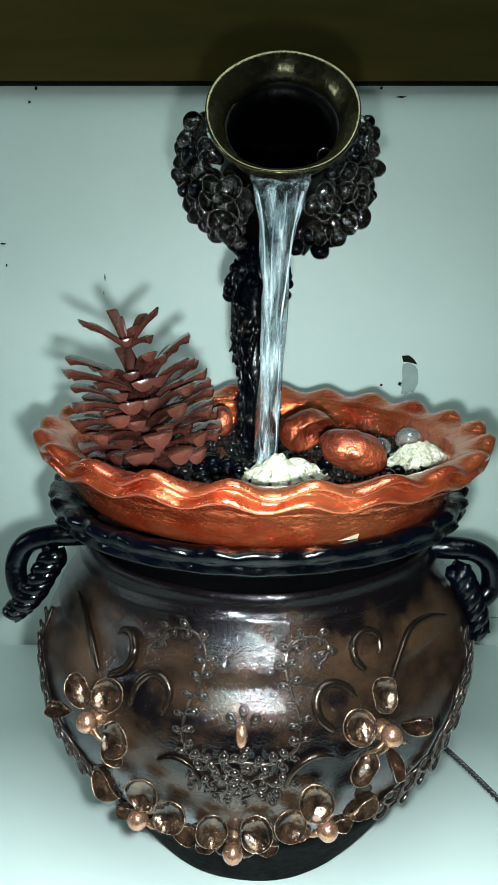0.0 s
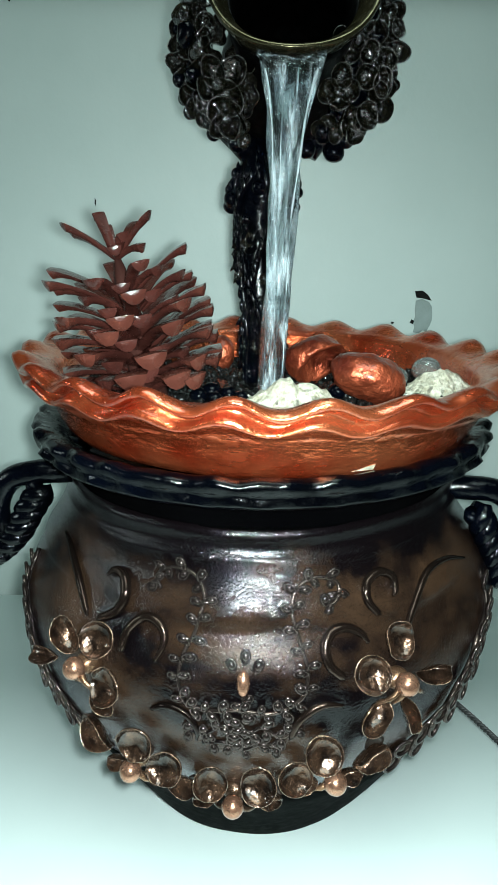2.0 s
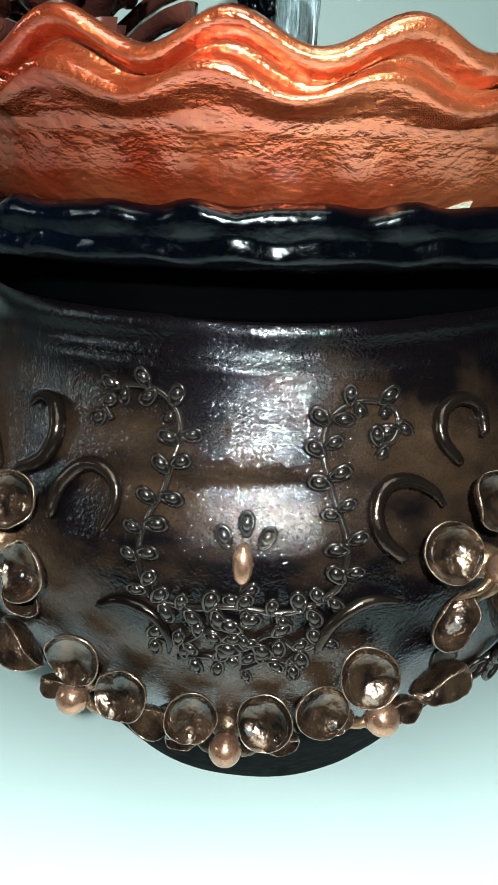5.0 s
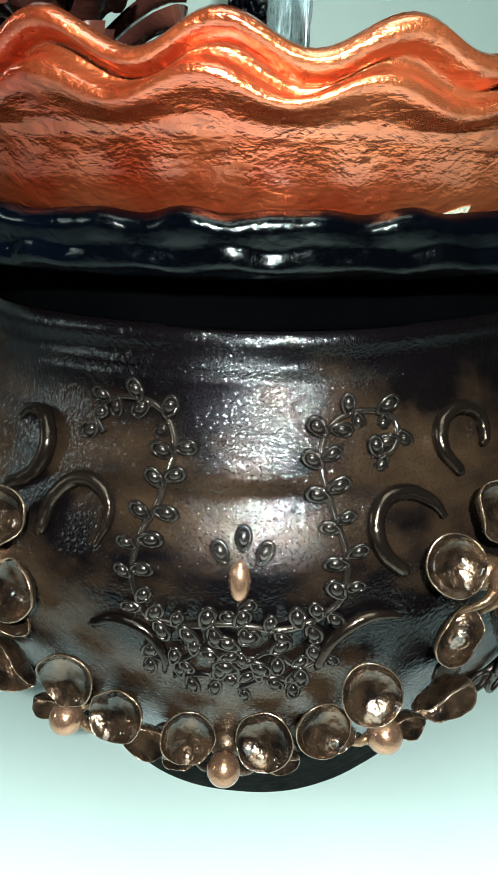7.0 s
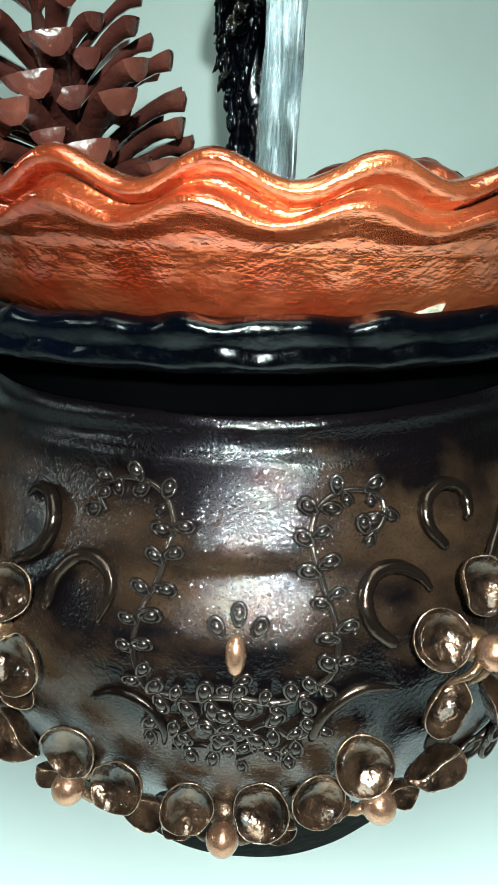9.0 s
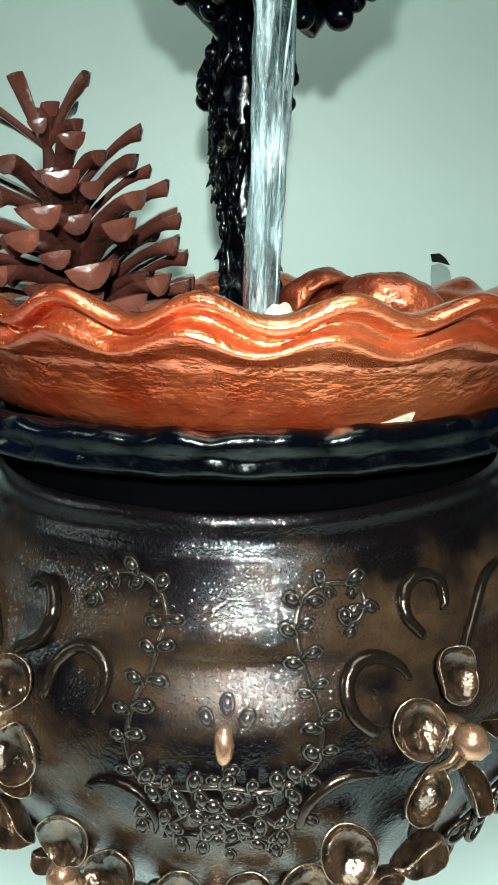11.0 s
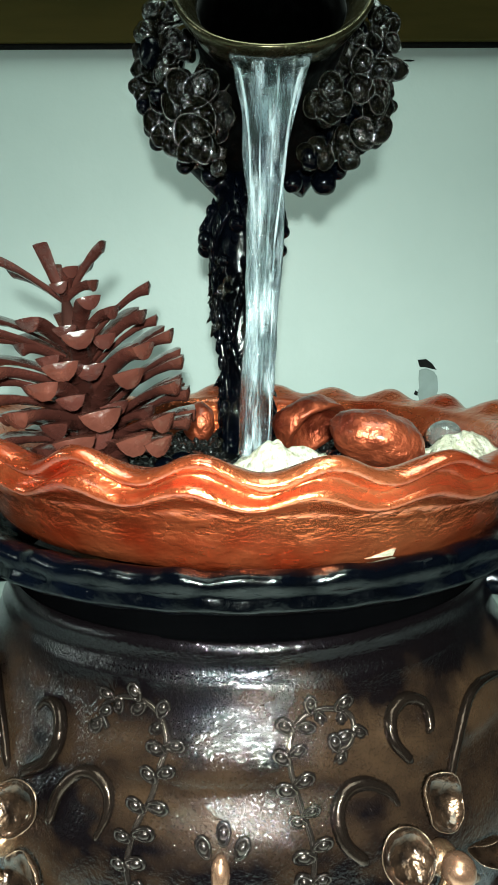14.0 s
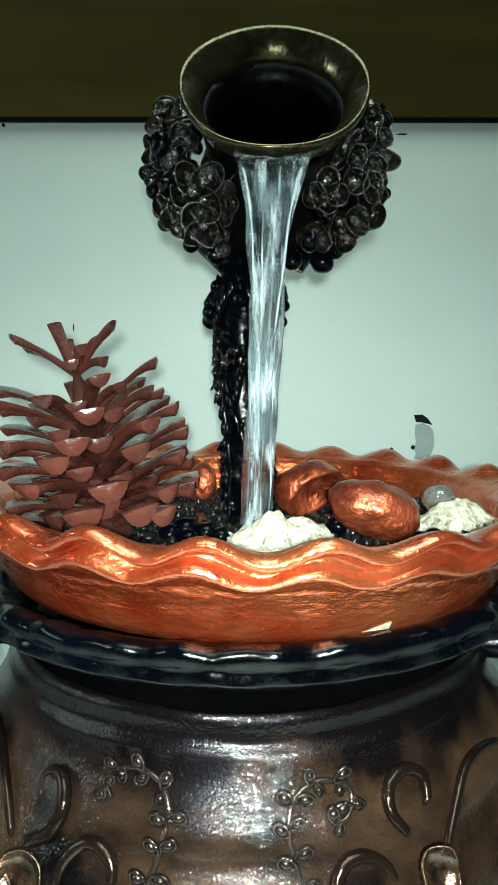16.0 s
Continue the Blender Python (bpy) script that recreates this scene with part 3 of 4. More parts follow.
def handle(arc, tail, name_label):
    base = Vector((AX, AY, POT_Z))
    h = part("handle", tube(smooth_path([Vector(p) - base for p in arc], 8), lambda s: 0.0078 - 0.0012 * s, 18), BLACK, pot, name_label)
    line = smooth_path([Vector(p) - base for p in tail], 10)
    bm = bmesh.new()
    for k in range(3):
        twist = []
        for i, p in enumerate(line):
            way = (line[min(i + 1, len(line) - 1)] - line[max(i - 1, 0)]).normalized()
            u = way.orthogonal().normalized()
            v = way.cross(u)
            a = 2.1 * k + i * 0.42
            twist.append(p + 0.0042 * (math.cos(a) * u + math.sin(a) * v))
        tube(twist, lambda s: 0.0052 * (1 - 0.35 * s ** 3), 8, bm)
    part("handle_tail", bm, BLACK, h, "twisted rope end")


handle([(-0.100, 0.385, 0.2425), (-0.1106, 0.378, 0.2440), (-0.1271, 0.375, 0.2440), (-0.1445, 0.375, 0.2390), (-0.1535, 0.375, 0.2236), (-0.1515, 0.373, 0.2060), (-0.142, 0.372, 0.197)],
       [(-0.1250, 0.372, 0.2345), (-0.1320, 0.369, 0.2230), (-0.1400, 0.368, 0.2090), (-0.1500, 0.368, 0.1980), (-0.1570, 0.370, 0.1915)], "black glazed loop handle")
handle([(0.112, 0.385, 0.2330), (0.1275, 0.378, 0.2345), (0.1470, 0.375, 0.2335), (0.1590, 0.375, 0.2236), (0.1610, 0.375, 0.2073), (0.1520, 0.373, 0.1969)],
       [(0.1360, 0.371, 0.2230), (0.1430, 0.369, 0.2080), (0.1490, 0.368, 0.1930), (0.1535, 0.369, 0.1760)], "black glazed loop handle")

# ---- the saucer ----
SZ = 0.274
saucer = thing("saucer", (0.0085, 0.393, SZ + 0.0039), "copper painted clay saucer with a wavy double rim", "saucer")
# the hand-made dish is shallower than wide and tips a little forward
saucer.rotation_euler = (radians(1.8), radians(1.1), 0)
saucer.scale = (0.975, 0.85, 1.0)
SAUCER = [(0.112, -0.0035, 0), (0.1195, -0.0030, 0), (0.1222, 0.0010, 0), (0.1265, 0.009, 0), (0.1300, 0.0165, 0), (0.1322, 0.0175, 0), (0.1330, 0.0195, 0.1), (0.1350, 0.0212, 0.35), (0.1398, 0.0234, 0.7), (0.1434, 0.0252, 0.95), (0.1442, 0.0268, 1), (0.1424, 0.0283, 1),
          (0.1386, 0.0296, 1), (0.1380, 0.0311, 1), (0.1402, 0.0320, 1), (0.1446, 0.0332, 1), (0.1466, 0.0347, 1), (0.1460, 0.0364, 1), (0.1425, 0.0378, 1), (0.1375, 0.0372, 0.75), (0.132, 0.0348, 0.35), (0.129, 0.0335, 0.12),
          (0.1255, 0.0325, 0), (0.1225, 0.029, 0), (0.120, 0.012, 0), (0.115, 0.006, 0)]
WAVES, PHASE = 22, 1.24


def lip_wave(k, a):
    amount, h = SAUCER[k][2], 0.15 * k
    low = min(1.0, max(0.0, (14 - k) / 4))
    s = math.sin(WAVES * a + PHASE + 0.12 * math.sin(2 * a + h) + 0.80 * low) * (0.92 + 0.16 * math.sin(3 * a + 1)) + 0.14 * math.sin(7 * a + h)
    lean = 0.0006 * math.sin(5 * a + 3 * h) + 0.0004 * math.sin(11 * a - 5 * h)
    return 0.0012 * amount * s + lean * 0.6, (0.0034 - 0.0008 * low) * amount * s + lean * 0.5


part("dish", lathe([(r, z) for r, z, _ in SAUCER], 360, lip_wave), COPPER, saucer)
bm = bmesh.new()
outline = [(18.2, 0.0004), (23.6, 0.0004), (23.5, 0.0036), (22.2, 0.0032), (20.4, 0.0018)]
face = []
for out in (0.0009, -0.001):
    face.append([])
    for d, h in outline:
        r = 0.1215 + 0.0050 * (h - 0.001) / 0.008 + out
        face[-1].append(bm.verts.new((r * math.sin(radians(d)), -r * math.cos(radians(d)), h)))
bm.faces.new(face[0])
for i in range(5):
    bm.faces.new((face[0][i - 1], face[0][i], face[1][i], face[1][i - 1]))
part("bare_patch", bm, SHELLM, saucer, "pale patch of bare clay", smooth=False)
GZ = SZ + 0.0185


def gravel_bed():
    bm = lathe([(0.03, 0.0), (0.1195, 0.0), (0.1215, 0.0125), (0.09, 0.0125), (0.05, 0.0125), (0.02, 0.0125)], 72)
    rnd = random.Random(5)
    for _ in range(900):
        a, r = rnd.uniform(0, 6.283), 0.114 * math.sqrt(rnd.random())
        s = rnd.uniform(0.002, 0.0048)
        m = pose(r * math.cos(a), r * math.sin(a), 0.0125 + rnd.uniform(-0.001, 0.001), rnd.uniform(0, 90), rnd.uniform(0, 90), rnd.uniform(0, 360)) @ Matrix.Diagonal((s, s * 0.8, s * 0.6, 1))
        bmesh.ops.create_icosphere(bm, subdivisions=1, radius=1, matrix=m)
    return bm


gravel = tagged(part("gravel", gravel_bed(), WATERBED), "dark wet gravel filling the saucer", "gravel", kind="stuff")
gravel.location, gravel.scale = (0.0085, 0.393, GZ - 0.0125), (0.975, 0.85, 1.0)

# ---- the jug on its stem ----
jug = thing("jug_spout", (AX, AY, SZ + 0.0225), "black bronze pouring jug on a twisted vine stem", "fountain spout")
BASE = Vector(jug.location)
MOUTH = Vector((0.0186, 0.3680, 0.4950)) - BASE
TURN_JUG = Matrix.Translation(MOUTH) @ Matrix.Rotation(radians(90 - 31), 4, "X") @ Matrix.Scale(1.01, 4)


def jug_wave(k, a):
    return 0.0004 * math.sin(2 * a + 0.5) + 0.0003 * math.sin(5 * a), 0.0004 * math.sin(3 * a)


bm = lathe([(0.0312, -0.0135), (0.0322, -0.0100), (0.0342, -0.0066), (0.0370, -0.0036), (0.0396, -0.0014), (0.0410, -0.0004), (0.0419, -0.0010), (0.0420, -0.0026), (0.0402, -0.0066), (0.0360, -0.0130), (0.0335, -0.0175)], 96, jug_wave, closed=True)
bm.transform(TURN_JUG)
part("mouth", bm, JUGM, jug, "shiny dark bronze flared mouth")
bm = lathe([(0.0345, -0.0145), (0.0330, -0.022), (0.031, -0.034), (0.036, -0.048), (0.038, -0.06), (0.034, -0.078), (0.022, -0.09), (0.002, -0.094),
            (0.002, -0.090), (0.020, -0.086), (0.031, -0.074), (0.0345, -0.06), (0.0325, -0.05), (0.0275, -0.036), (0.0285, -0.022), (0.0313, -0.0125)], 64, None, closed=True)
bm.transform(TURN_JUG)
part("jug_body", bm, INK, jug, "black jug belly")

SPINE = [(0.001, 0.0, -0.008), (0.0, 0.0, 0.03), (-0.003, 0.0, 0.07), (-0.001, 0.0, 0.10), (0.003, 0.003, 0.125), (0.010, 0.010, 0.150)]
part("stem", tube(smooth_path(SPINE, 8), lambda s: 0.0112 + 0.006 * math.exp(-((s - 0.70) / 0.12) ** 2), 20), BLACK, jug)
spine = smooth_path(SPINE, 16)
for k in range(10):
    bm = bmesh.new()
    line, beads = [], []
    for i, p in enumerate(spine[:68]):
        s = i / 68
        a = 2 * math.pi * k / 10 + (2.4 if k % 2 else -1.6) * s + 0.5 * math.sin(5 * s + k)
        r = 0.0118 + 0.006 * math.exp(-((s - 0.80) / 0.12) ** 2)
        q = p + Vector((r * math.cos(a), r * math.sin(a), 0))
        line.append(q)
        if i % 3 == 0:
            beads.append((q + Vector((0.0022 * math.cos(a), 0.0022 * math.sin(a), 0)), i))
    tube(line, 0.0021, 7, bm)
    for q, i in beads:
        bmesh.ops.create_icosphere(bm, subdivisions=1, radius=1, matrix=Matrix.Translation(q) @ Matrix.Rotation(i, 4, "Z") @ Matrix.Diagonal((0.0013, 0.0016, 0.0042, 1)))
    part("twig", bm, BLACK, jug, "black twig with small leaf buds")

rnd = random.Random(11)
for k in range(110):
    s = rnd.random()
    p = spine[int(s * 60)]
    a = rnd.uniform(math.pi, 2 * math.pi)
    r = 0.0122 + 0.0015 * rnd.random()
    n = Vector((math.cos(a), math.sin(a), 0))
    part("leaf", shell_cup(rnd.uniform(0.0018, 0.0030), 0.0014, 1.5, k, turn=facing(p + n * r, n + Vector((0, 0, rnd.uniform(0.0, 0.8))), Vector((rnd.uniform(-0.6, 0.6), 0, 1)))), BLACK if k % 3 else JUGBLK, jug, "small black leaf")


def berry(place, r, mat=BLACK):
    bm = ball(r, (1, 1, 1), 0.12, rnd.random() * 9, 12, 8, 200)
    bm.transform(Matrix.Translation(place))
    part("berry", bm, mat, jug)


# the knot of berries where the stem meets the jug
for k in range(44):
    a, h = rnd.uniform(0, 6.283), rnd.uniform(0.083, 0.118)
    r = 0.0155 + 0.0045 * math.exp(-((h - 0.102) / 0.012) ** 2)
    berry(Vector((0.0005 + r * math.cos(a), r * math.sin(a), h)), rnd.uniform(0.0026, 0.0044))


def bloom(x, y, z, r):
    """A black flower of the jug's garland: a few cupped petals round an eye."""
    place = Vector((x, y, z)) - BASE
    out = (Vector((x - 0.019, -0.06, z - 0.465)).normalized() + Vector((0, -0.6, 0.1))).normalized()
    side = out.cross(Vector((0, 0, 1))).normalized()
    up = side.cross(out)
    bm = ball(r * 0.34, u=12, v=8)
    bm.transform(Matrix.Translation(place + out * r * 0.30))
    eye = part("bloom", bm, JUGBLK, jug, "black flower with cupped petals")
    count, start = rnd.choice((3, 4, 4)), rnd.uniform(0, 6.283)
    for k in range(count):
        a = start + 2 * math.pi * k / count + rnd.uniform(-0.25, 0.25)
        away = math.cos(a) * side + math.sin(a) * up
        s = r * rnd.uniform(0.55, 0.75)
        part("petal", shell_cup(s * rnd.uniform(0.8, 1.1), s * rnd.uniform(0.6, 1.15), rnd.uniform(0.85, 1.3), rnd.random() * 40, turn=facing(place + away * r * 0.72, out + away * rnd.uniform(-0.9, 0.3), away)), JUGBLK, eye)


for x, y, z, r in ((-0.0285, 0.399, 0.4900, 0.0068), (-0.0360, 0.404, 0.4775, 0.0076), (-0.0390, 0.405, 0.4665, 0.0056), (-0.0255, 0.394, 0.4630, 0.0074), (-0.0165, 0.380, 0.4505, 0.0094), (-0.0125, 0.380, 0.4355, 0.0080),
                   (-0.0300, 0.400, 0.4495, 0.0070), (-0.0225, 0.395, 0.4400, 0.0070), (-0.0060, 0.386, 0.4640, 0.0062), (-0.0035, 0.387, 0.4470, 0.0062), (-0.0200, 0.388, 0.4755, 0.0062),
                   (0.0570, 0.376, 0.4580, 0.0080), (0.0600, 0.381, 0.4420, 0.0080), (0.0405, 0.370, 0.4460, 0.0068), (0.0670, 0.390, 0.4830, 0.0062), (0.0685, 0.392, 0.4690, 0.0062), (0.0690, 0.393, 0.4560, 0.0054),
                   (0.0500, 0.384, 0.4350, 0.0062), (0.0470, 0.386, 0.4680, 0.0062), (0.0560, 0.387, 0.4735, 0.0062), (0.0370, 0.388, 0.4320, 0.0056)):
    bloom(x, y, z, r * 1.22)
for x, z, r in ((0.0700, 0.4950, 0.0046), (0.0735, 0.4610, 0.0040), (0.0725, 0.4770, 0.0040), (0.0440, 0.4235, 0.0062), (0.0510, 0.4290, 0.0042), (-0.0405, 0.4830, 0.0036), (-0.0400, 0.4580, 0.0040), (-0.0345, 0.4430, 0.0040),
                (-0.0220, 0.4325, 0.0042), (-0.0100, 0.4275, 0.0045), (0.0690, 0.4440, 0.0042), (0.0590, 0.4350, 0.0040), (0.0300, 0.4250, 0.0050)):
    berry(Vector((x, 0.404 + rnd.uniform(-0.006, 0.004), z)) - BASE, r)
# stems and buds that fill the garland behind the flowers
for side, top in ((-1, 0.4900), (1, 0.4980)):
    x0, x1 = (-0.028, -0.002) if side < 0 else (0.060, 0.030)
    line = smooth_path([Vector(q) - BASE for q in ((x0, 0.416, top), (x0 + side * 0.003, 0.416, top - 0.025), ((x0 * 0.75 + x1 * 0.25), 0.416, top - 0.045), (x1, 0.415, 0.425))], 8)
    part("branch", tube(line, 0.0075, 10), BLACK, jug, "thick black branch of the garland")
    for _ in range(20):
        q = rnd.choice(line)
        berry(q + Vector((rnd.uniform(-0.010, 0.010), rnd.uniform(-0.012, 0.0), rnd.uniform(-0.007, 0.007))), rnd.uniform(0.0028, 0.0050), rnd.choice((BLACK, BLACK, JUGBLK)))
for side in (-1, 1):
    for k in range(9):
        s = k / 8
        x = (-0.032 + 0.030 * s * s) if side < 0 else (0.064 - 0.034 * s * s)
        q = Vector((x + rnd.uniform(-0.007, 0.006), 0.392 + rnd.uniform(-0.006, 0.004), 0.488 - 0.058 * s + rnd.uniform(-0.004, 0.004))) - BASE
        bm = ball(rnd.uniform(0.0034, 0.0056), (1.0, 0.9, rnd.uniform(0.7, 1.3)), 0.5, rnd.random() * 30, 14, 10, 160)
        bm.transform(Matrix.Translation(q))
        part("bud", bm, rnd.choice((BLACK, JUGBLK)), jug, "crumpled glossy black bud")
part("thorn", tube(smooth_path([Vector(q) - BASE for q in ((0.046, 0.400, 0.430), (0.0500, 0.400, 0.4290), (0.0540, 0.399, 0.4280))], 5), lambda s: 0.0016 - 0.0012 * s, 6), BLACK, jug)

# ---- water ----
LIP = Vector((0.0165, 0.3460, 0.4602))
water = thing("water_stream", LIP, "clear white water pouring from the jug mouth", "water")


def stream_width(s):
    return 0.0044 + 0.0026 * s + 0.0118 * math.exp(-(max(0.0, s - 0.03) / 0.17))


def stream_centre(s):
    inside = max(0.0, 0.06 - s) / 0.06
    return Vector((-0.0070 * s + 0.0002, -0.007 * (1 - math.exp(-7 * s)) + 0.006 * s + 0.010 * inside, -0.001 - 0.157 * s - 0.003 * inside))


bm = bmesh.new()
rings = []
N, SEG = 90, 26
for i in range(N):
    s = i / (N - 1)
    c, w = stream_centre(s), stream_width(s)
    ring = []
    for k in range(SEG):
        a = 2 * math.pi * k / SEG
        f = 1 + 0.22 * noise.noise(Vector((math.cos(a) * 2.2, math.sin(a) * 2.2, s * 5))) + 0.12 * noise.noise(Vector((math.cos(a) * 6, math.sin(a) * 6, s * 11)))
        sag = 0.0042 * math.cos(a) ** 2 * max(0.0, 1 - s / 0.25)
        ring.append(bm.verts.new(c + Vector((w * f * math.cos(a), (0.0020 + 0.26 * w) * f * math.sin(a), sag))))
    rings.append(ring)
for lo, hi in zip(rings, rings[1:]):
    for k in range(SEG):
        bm.faces.new((lo[k], lo[(k + 1) % SEG], hi[(k + 1) % SEG], hi[k]))
bm.faces.new(rings[0])
bm.faces.new(rings[-1])
part("stream", bm, WATER, water)
for k, u, thick in ((0, -0.86, 0.0011), (1, 0.84, 0.0012), (2, -0.35, 0.0008), (3, 0.30, 0.0007)):
    line = [stream_centre(s) + Vector((stream_width(s) * (u * (1 - 0.3 * s) + 0.22 * noise.noise(Vector((k * 3.1, s * 5, 1)))), -0.0016 - 0.22 * stream_width(s) * math.sqrt(max(0.05, 1 - u * u)), 0)) for s in (i / 60 for i in range(4, 61))]
    part("strand", tube(line, lambda s: thick * (0.35 + 0.65 * math.exp(-2.2 * s)) * (0.7 + 0.5 * noise.noise(Vector((k * 7.0, s * 14, 0)))), 8, None, 0.6), FOAM, water, "bright strand of falling water")

# ---- the pine cone ----
CONE_AT = Vector((-0.0578, 0.372, 0.2908))
cone = thing("pine_cone", CONE_AT, "maroon painted open pine cone standing in the saucer", "pine cone")
cone.rotation_euler = (radians(6.4), radians(-9.6), 0)
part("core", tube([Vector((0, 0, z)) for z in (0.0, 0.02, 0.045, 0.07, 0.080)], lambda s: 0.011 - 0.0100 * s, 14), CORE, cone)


def cone_scale(length, width, height, pitch, curl, blunt=1.0):
    """One woody scale: a thin arched stalk that swells into a blunt end, flat above and rounded below."""
    bm = bmesh.new()
    rings = []
    sect = ((-1, 0.0), (-0.45, 0.07), (0.45, 0.07), (1, 0.0), (0.86, -0.36), (0.60, -0.72), (0.24, -0.97), (-0.24, -0.97), (-0.60, -0.72), (-0.86, -0.36))
    size = len(sect)
    for s, ws, hs in ((0.0, 0.66, 0.56), (0.22, 0.70, 0.52), (0.45, 0.78, 0.52), (0.66, 0.90, 0.58), (0.82, 0.98, 0.72), (0.93, 1.0, 0.90 * blunt), (0.985, 1.0, 1.0 * blunt), (1.0, 0.92, 0.90 * blunt)):
        x = length * s
        lift = math.tan(pitch) * x + curl * length * s * s + 0.055 * length * math.sin(math.pi * s)
        tip = max(0.0, s - 0.8) * 5
        rings.append([bm.verts.new((x + 0.16 * height * v * tip, width * ws * u, lift - 0.15 * height * tip + height * hs * v)) for u, v in sect])
    for lo, hi in zip(rings, rings[1:]):
        for k in range(size):
            bm.faces.new((lo[k], lo[(k + 1) % size], hi[(k + 1) % size], hi[k]))
    bm.faces.new(rings[0])
    mid = bm.verts.new(sum((v.co for v in rings[-1]), Vector()) / size + Vector((0.0009, 0, 0)))
    for k in range(size):
        bm.faces.new((rings[-1][k], rings[-1][(k + 1) % size], mid))
    bmesh.ops.recalc_face_normals(bm, faces=bm.faces)
    for e in bm.edges:
        e.smooth = e.calc_face_angle(0) < 0.7
    return bm


rnd = random.Random(21)


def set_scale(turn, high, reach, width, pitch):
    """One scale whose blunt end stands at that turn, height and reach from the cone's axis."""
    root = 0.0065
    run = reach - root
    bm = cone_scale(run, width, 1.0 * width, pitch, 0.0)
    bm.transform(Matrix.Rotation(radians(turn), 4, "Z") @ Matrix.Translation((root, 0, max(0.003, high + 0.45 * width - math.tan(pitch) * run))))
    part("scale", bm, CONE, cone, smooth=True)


# the scales of the front, and by the golden angle those behind
FRONT = ((-58, 0.0755, 0.030, 0.0054), (-25, 0.0665, 0.0365, 0.0056), (-104, 0.0715, 0.033, 0.0058), (-73, 0.0630, 0.0385, 0.0070), (-38, 0.0535, 0.0420, 0.0066), (-86, 0.0530, 0.0420, 0.0076), (-53, 0.0450, 0.0442, 0.0076),
         (-97, 0.0470, 0.0440, 0.0074), (-20, 0.0356, 0.0445, 0.0068), (-72, 0.0322, 0.0445, 0.0088), (-116, 0.0375, 0.0445, 0.0074), (-38, 0.0237, 0.0445, 0.0076), (-15, 0.0190, 0.0445, 0.0066), (-88, 0.0237, 0.0445, 0.0090), (-58, 0.0190, 0.0445, 0.0086),
         (5, 0.0775, 0.0365, 0.0060), (-8, 0.0564, 0.0430, 0.0062), (-150, 0.0730, 0.0400, 0.0060), (178, 0.0765, 0.0370, 0.0060), (-130, 0.0560, 0.0430, 0.0066), (0, 0.0440, 0.0445, 0.0066), (-3, 0.0300, 0.0445, 0.0066), (-140, 0.0450, 0.0445, 0.0068))
for turn, high, reach, width in FRONT:
    set_scale(turn, high, reach, 0.93 * width, radians(12 + 260 * high))
for k in range(46):
    high = 0.012 + 0.060 * (k + 0.5) / 46
    turn = (k * 137.508 + 40) % 360
    hidden = 215 < turn < 350 and high > 0.016
    reach = (0.0445 if high < 0.045 else 0.0445 - 0.30 * (high - 0.045)) * (0.66 if hidden else rnd.uniform(0.94, 1.03))
    set_scale(turn, high, reach, 0.0080 - 0.045 * high + rnd.uniform(-0.0006, 0.0006), radians(12 + 260 * high) + rnd.uniform(-0.06, 0.06))
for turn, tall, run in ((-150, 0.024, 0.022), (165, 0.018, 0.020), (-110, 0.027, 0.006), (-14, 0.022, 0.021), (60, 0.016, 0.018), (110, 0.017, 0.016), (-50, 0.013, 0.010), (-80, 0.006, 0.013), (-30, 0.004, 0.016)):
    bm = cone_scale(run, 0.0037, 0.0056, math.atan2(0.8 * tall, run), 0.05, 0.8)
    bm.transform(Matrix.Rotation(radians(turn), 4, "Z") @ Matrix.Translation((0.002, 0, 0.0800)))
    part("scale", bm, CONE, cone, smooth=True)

# ---- shells, stones and beads in the saucer ----


def rough_shell(name, place, size, label, spikes, seed, turn=0.0):
    """A ruffled shell: a low mound with ribs that run out to a jagged edge."""
    rnd = random.Random(seed)
    bm = bmesh.new()
    U, V, grid = 44, 12, []
    for j in range(V + 1):
        ring = []
        for i in range(U):
            a = 2 * math.pi * i / U
            p = j / V
            rib = 1 + 0.07 * p * math.sin(spikes * a + seed + 3 * math.sin(2 * a)) + 0.34 * p * noise.noise(Vector((3 * math.cos(a), 3 * math.sin(a), seed)))
            x, y = size[0] * p * rib * math.cos(a), size[1] * p * rib * math.sin(a)
            z = size[2] * ((1 - p ** 2.2) + 0.10 * math.sin(spikes * a + seed + 3 * math.sin(2 * a)) * p * (1.15 - p) + 0.45 * noise.noise(Vector((75 * x, 75 * y, seed))) * (1 - 0.5 * p) + 0.22 * noise.noise(Vector((260 * x, 260 * y, seed))))
            ring.append(bm.verts.new((x, y, max(z, -0.001))))
        grid.append(ring)
    for lo, hi in zip(grid, grid[1:]):
        for i in range(U):
            bm.faces.new((lo[i], lo[(i + 1) % U], hi[(i + 1) % U], hi[i]))
    bm.faces.new(grid[-1])
    bmesh.ops.remove_doubles(bm, verts=bm.verts, dist=0.00001)
    ob = thing(name, place, label, "shell", "shells in the saucer")
    ob.rotation_euler = (0, 0, radians(turn))
    part("valve", bm, SHELLM, ob)
    for k in range(spikes):
        a = 2 * math.pi * (k + 0.3) / spikes
        q = Vector((size[0] * 0.9 * math.cos(a), size[1] * 0.9 * math.sin(a), size[2] * 0.25))
        part("spine", tube([q * 0.75 + Vector((0, 0, size[2] * 0.3)), q, q * 1.12 + Vector((0, 0, 0.002 * rnd.random()))], lambda s: 0.0017 - 0.0012 * s, 6), SHELLM, ob)
    return ob


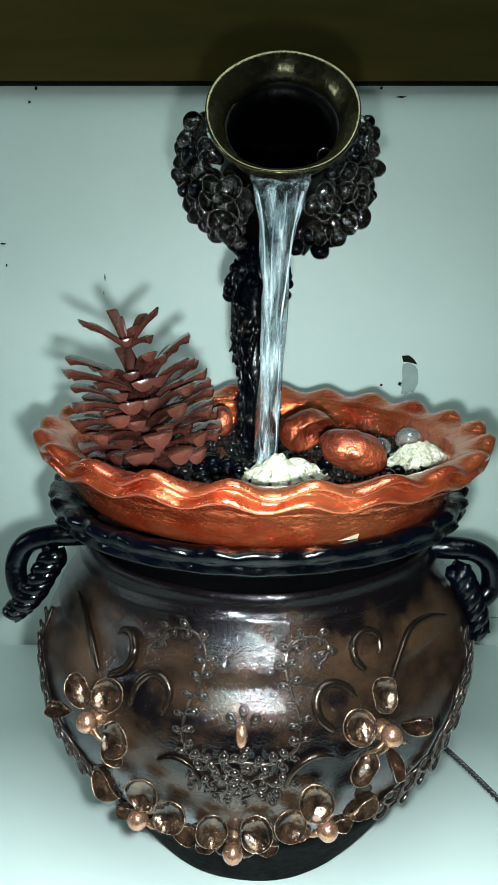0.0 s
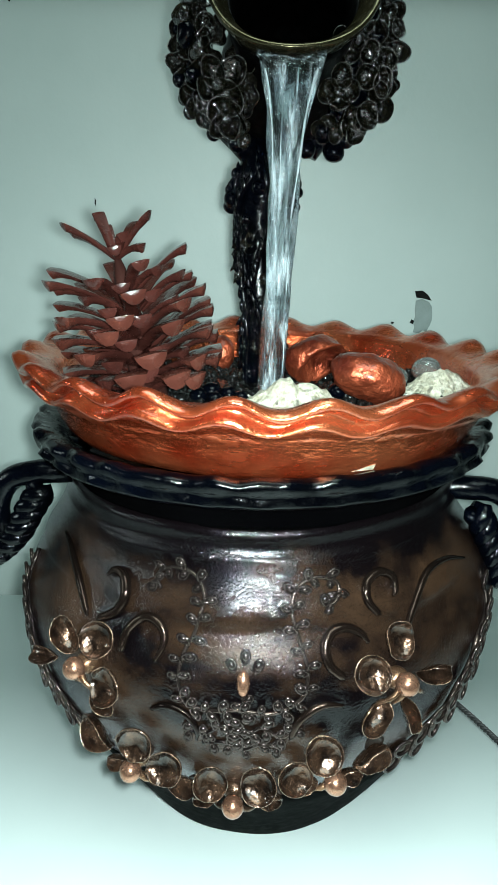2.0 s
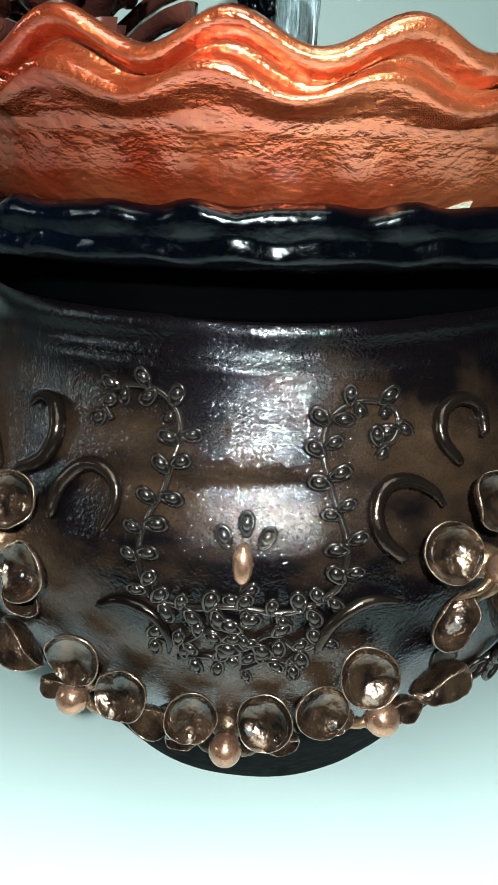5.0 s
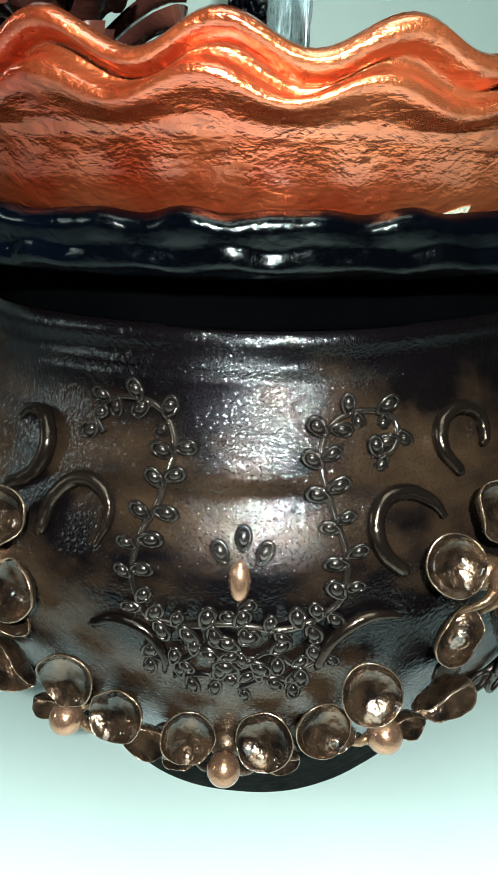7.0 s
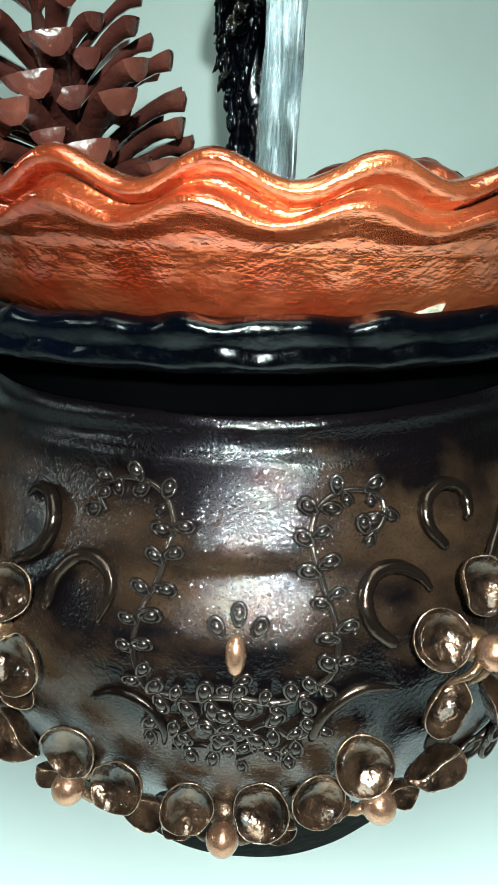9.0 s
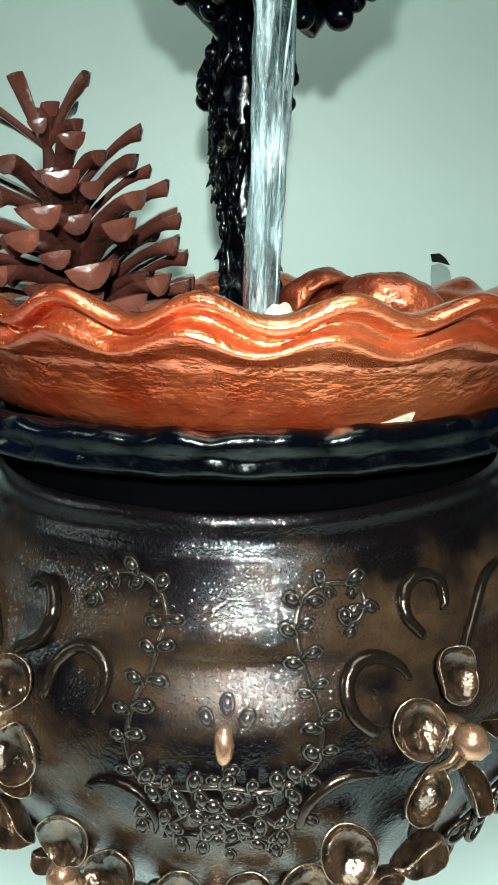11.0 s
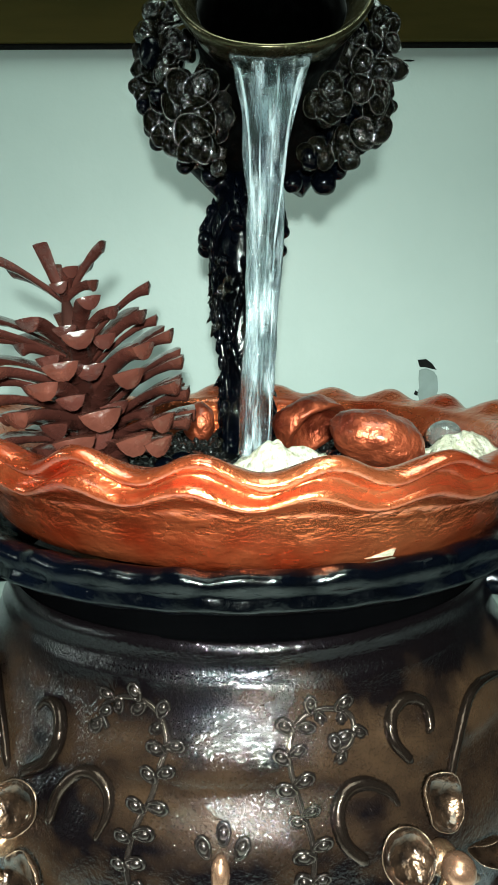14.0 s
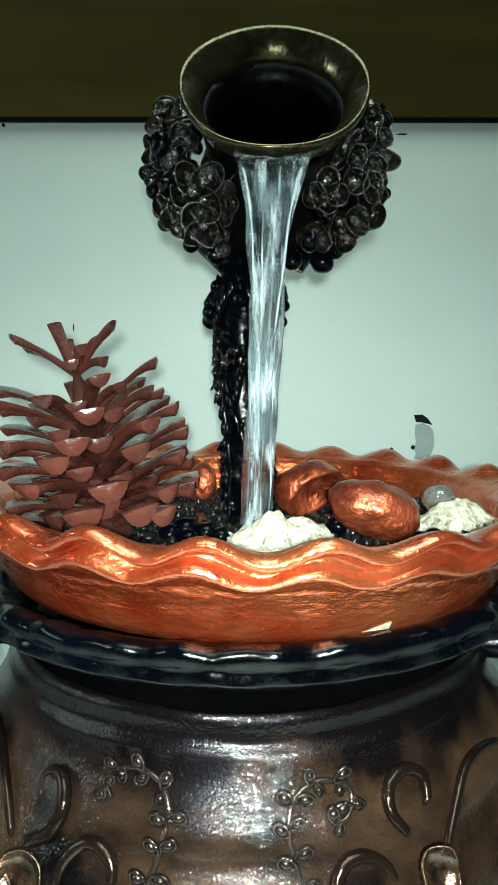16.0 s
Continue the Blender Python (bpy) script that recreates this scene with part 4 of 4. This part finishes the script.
rough_shell("shell", (0.0205, 0.3380, GZ + 0.0005), (0.0245, 0.0145, 0.0140), "ruffled cream white shell under the water stream", 13, 2, -18)
rough_shell("shell", (0.1060, 0.3755, GZ + 0.0005), (0.0250, 0.0130, 0.0125), "ridged greyish cream shell by the saucer rim", 15, 6, 33)


def stone(place, size, turn, seed, label):
    bm = ball(1, size, 0.20, seed, 48, 30, 60)
    for v in bm.verts:
        v.co *= 1 + 0.06 * noise.noise(v.co * 170) + 0.03 * noise.noise(v.co * 420)
    ob = thing("stone", place, label, "stone", "copper stones in the saucer")
    ob.rotation_euler = [radians(a) for a in turn]
    part("stone_body", bm, STONEM, ob)


def half_stone(place, size, turn, seed, label):
    """The broken half of a hollow stone: a thick curved shell that gapes forwards and down."""
    bm = ball(1, size, 0.20, seed, 48, 30, 60)
    for v in bm.verts:
        v.co *= 1 + 0.06 * noise.noise(v.co * 170) + 0.03 * noise.noise(v.co * 420)
    bmesh.ops.bisect_plane(bm, geom=bm.verts[:] + bm.edges[:] + bm.faces[:], plane_co=(0.003, -0.003, -0.002), plane_no=(0.50, -0.62, -0.60), clear_outer=True)
    edge = [e for e in bm.edges if e.is_boundary]
    inner = bmesh.ops.extrude_edge_only(bm, edges=edge)["geom"]
    for v in (g for g in inner if isinstance(g, bmesh.types.BMVert)):
        v.co *= 0.80
    edge = [e for e in bm.edges if e.is_boundary]
    deep = bmesh.ops.extrude_edge_only(bm, edges=edge)["geom"]
    for v in (g for g in deep if isinstance(g, bmesh.types.BMVert)):
        v.co = v.co * 0.55 + Vector((-0.45 * 0.006, 0.45 * 0.006, 0.0046))
    bmesh.ops.holes_fill(bm, edges=[e for e in bm.edges if e.is_boundary])
    ob = thing("stone", place, label, "stone", "copper stones in the saucer")
    ob.rotation_euler = [radians(a) for a in turn]
    part("stone_body", bm, STONEM, ob)


stone((0.0618, 0.3505, GZ + 0.0150), (0.0206, 0.0150, 0.0130), (0, 16, -8), 4, "copper painted oval stone")
half_stone((0.0395, 0.4000, GZ + 0.0145), (0.0190, 0.0165, 0.0150), (0, -4, -6), 8, "copper painted half of a hollow stone")
stone((-0.0205, 0.4500, GZ + 0.0110), (0.0090, 0.0100, 0.0120), (0, 6, 30), 12, "small copper painted stone beside the stem")


def bead(place, r, mat, label):
    bm = ball(r, (1, 1, 0.85), 0.05, place[0] * 90, 20, 14, 90)
    ob = tagged(part("pebble", bm, mat), label, "pebble", "pebbles in the saucer")
    ob.location = place


bead((0.1085, 0.4080, GZ + 0.0085), 0.0090, BEADM, "shiny grey glass pebble")
bead((0.0865, 0.3930, GZ + 0.0065), 0.0070, BEADM, "shiny grey glass pebble")
for x, y, r in ((-0.0230, 0.3650, 0.0060), (-0.0130, 0.3600, 0.0050), (-0.0290, 0.3560, 0.0052), (-0.0200, 0.3500, 0.0045), (-0.0060, 0.3530, 0.0045), (0.0800, 0.3400, 0.0050), (0.0720, 0.3780, 0.0060), (0.0850, 0.3740, 0.0055), (0.0480, 0.3680, 0.0055), (0.0880, 0.3500, 0.0045)):
    bead((x, y, GZ + 0.6 * r), r, BLACK, "black wet pebble on the gravel")

# ---- the cord ----
cord = thing("power_cord", (0.166, 0.447, TABLE_Z), "thin black twisted power cord on the tabletop", "cord")
line = smooth_path([Vector((x, y, TABLE_Z + 0.0030)) - Vector(cord.location) for x, y in ((0.090, 0.560), (0.130, 0.515), (0.150, 0.480), (0.166, 0.447), (0.175, 0.429), (0.183, 0.411), (0.190, 0.394), (0.208, 0.350), (0.240, 0.280), (0.290, 0.200))], 24)
for k in range(2):
    twist = []
    for i, p in enumerate(line):
        way = (line[min(i + 1, len(line) - 1)] - line[max(i - 1, 0)]).normalized()
        u = way.cross(Vector((0, 0, 1))).normalized()
        a = math.pi * k + i * 0.75
        twist.append(p + 0.0011 * (math.cos(a) * u + math.sin(a) * Vector((0, 0, 1))))
    part("wire", tube(twist, 0.0013, 8), CORDM, cord)
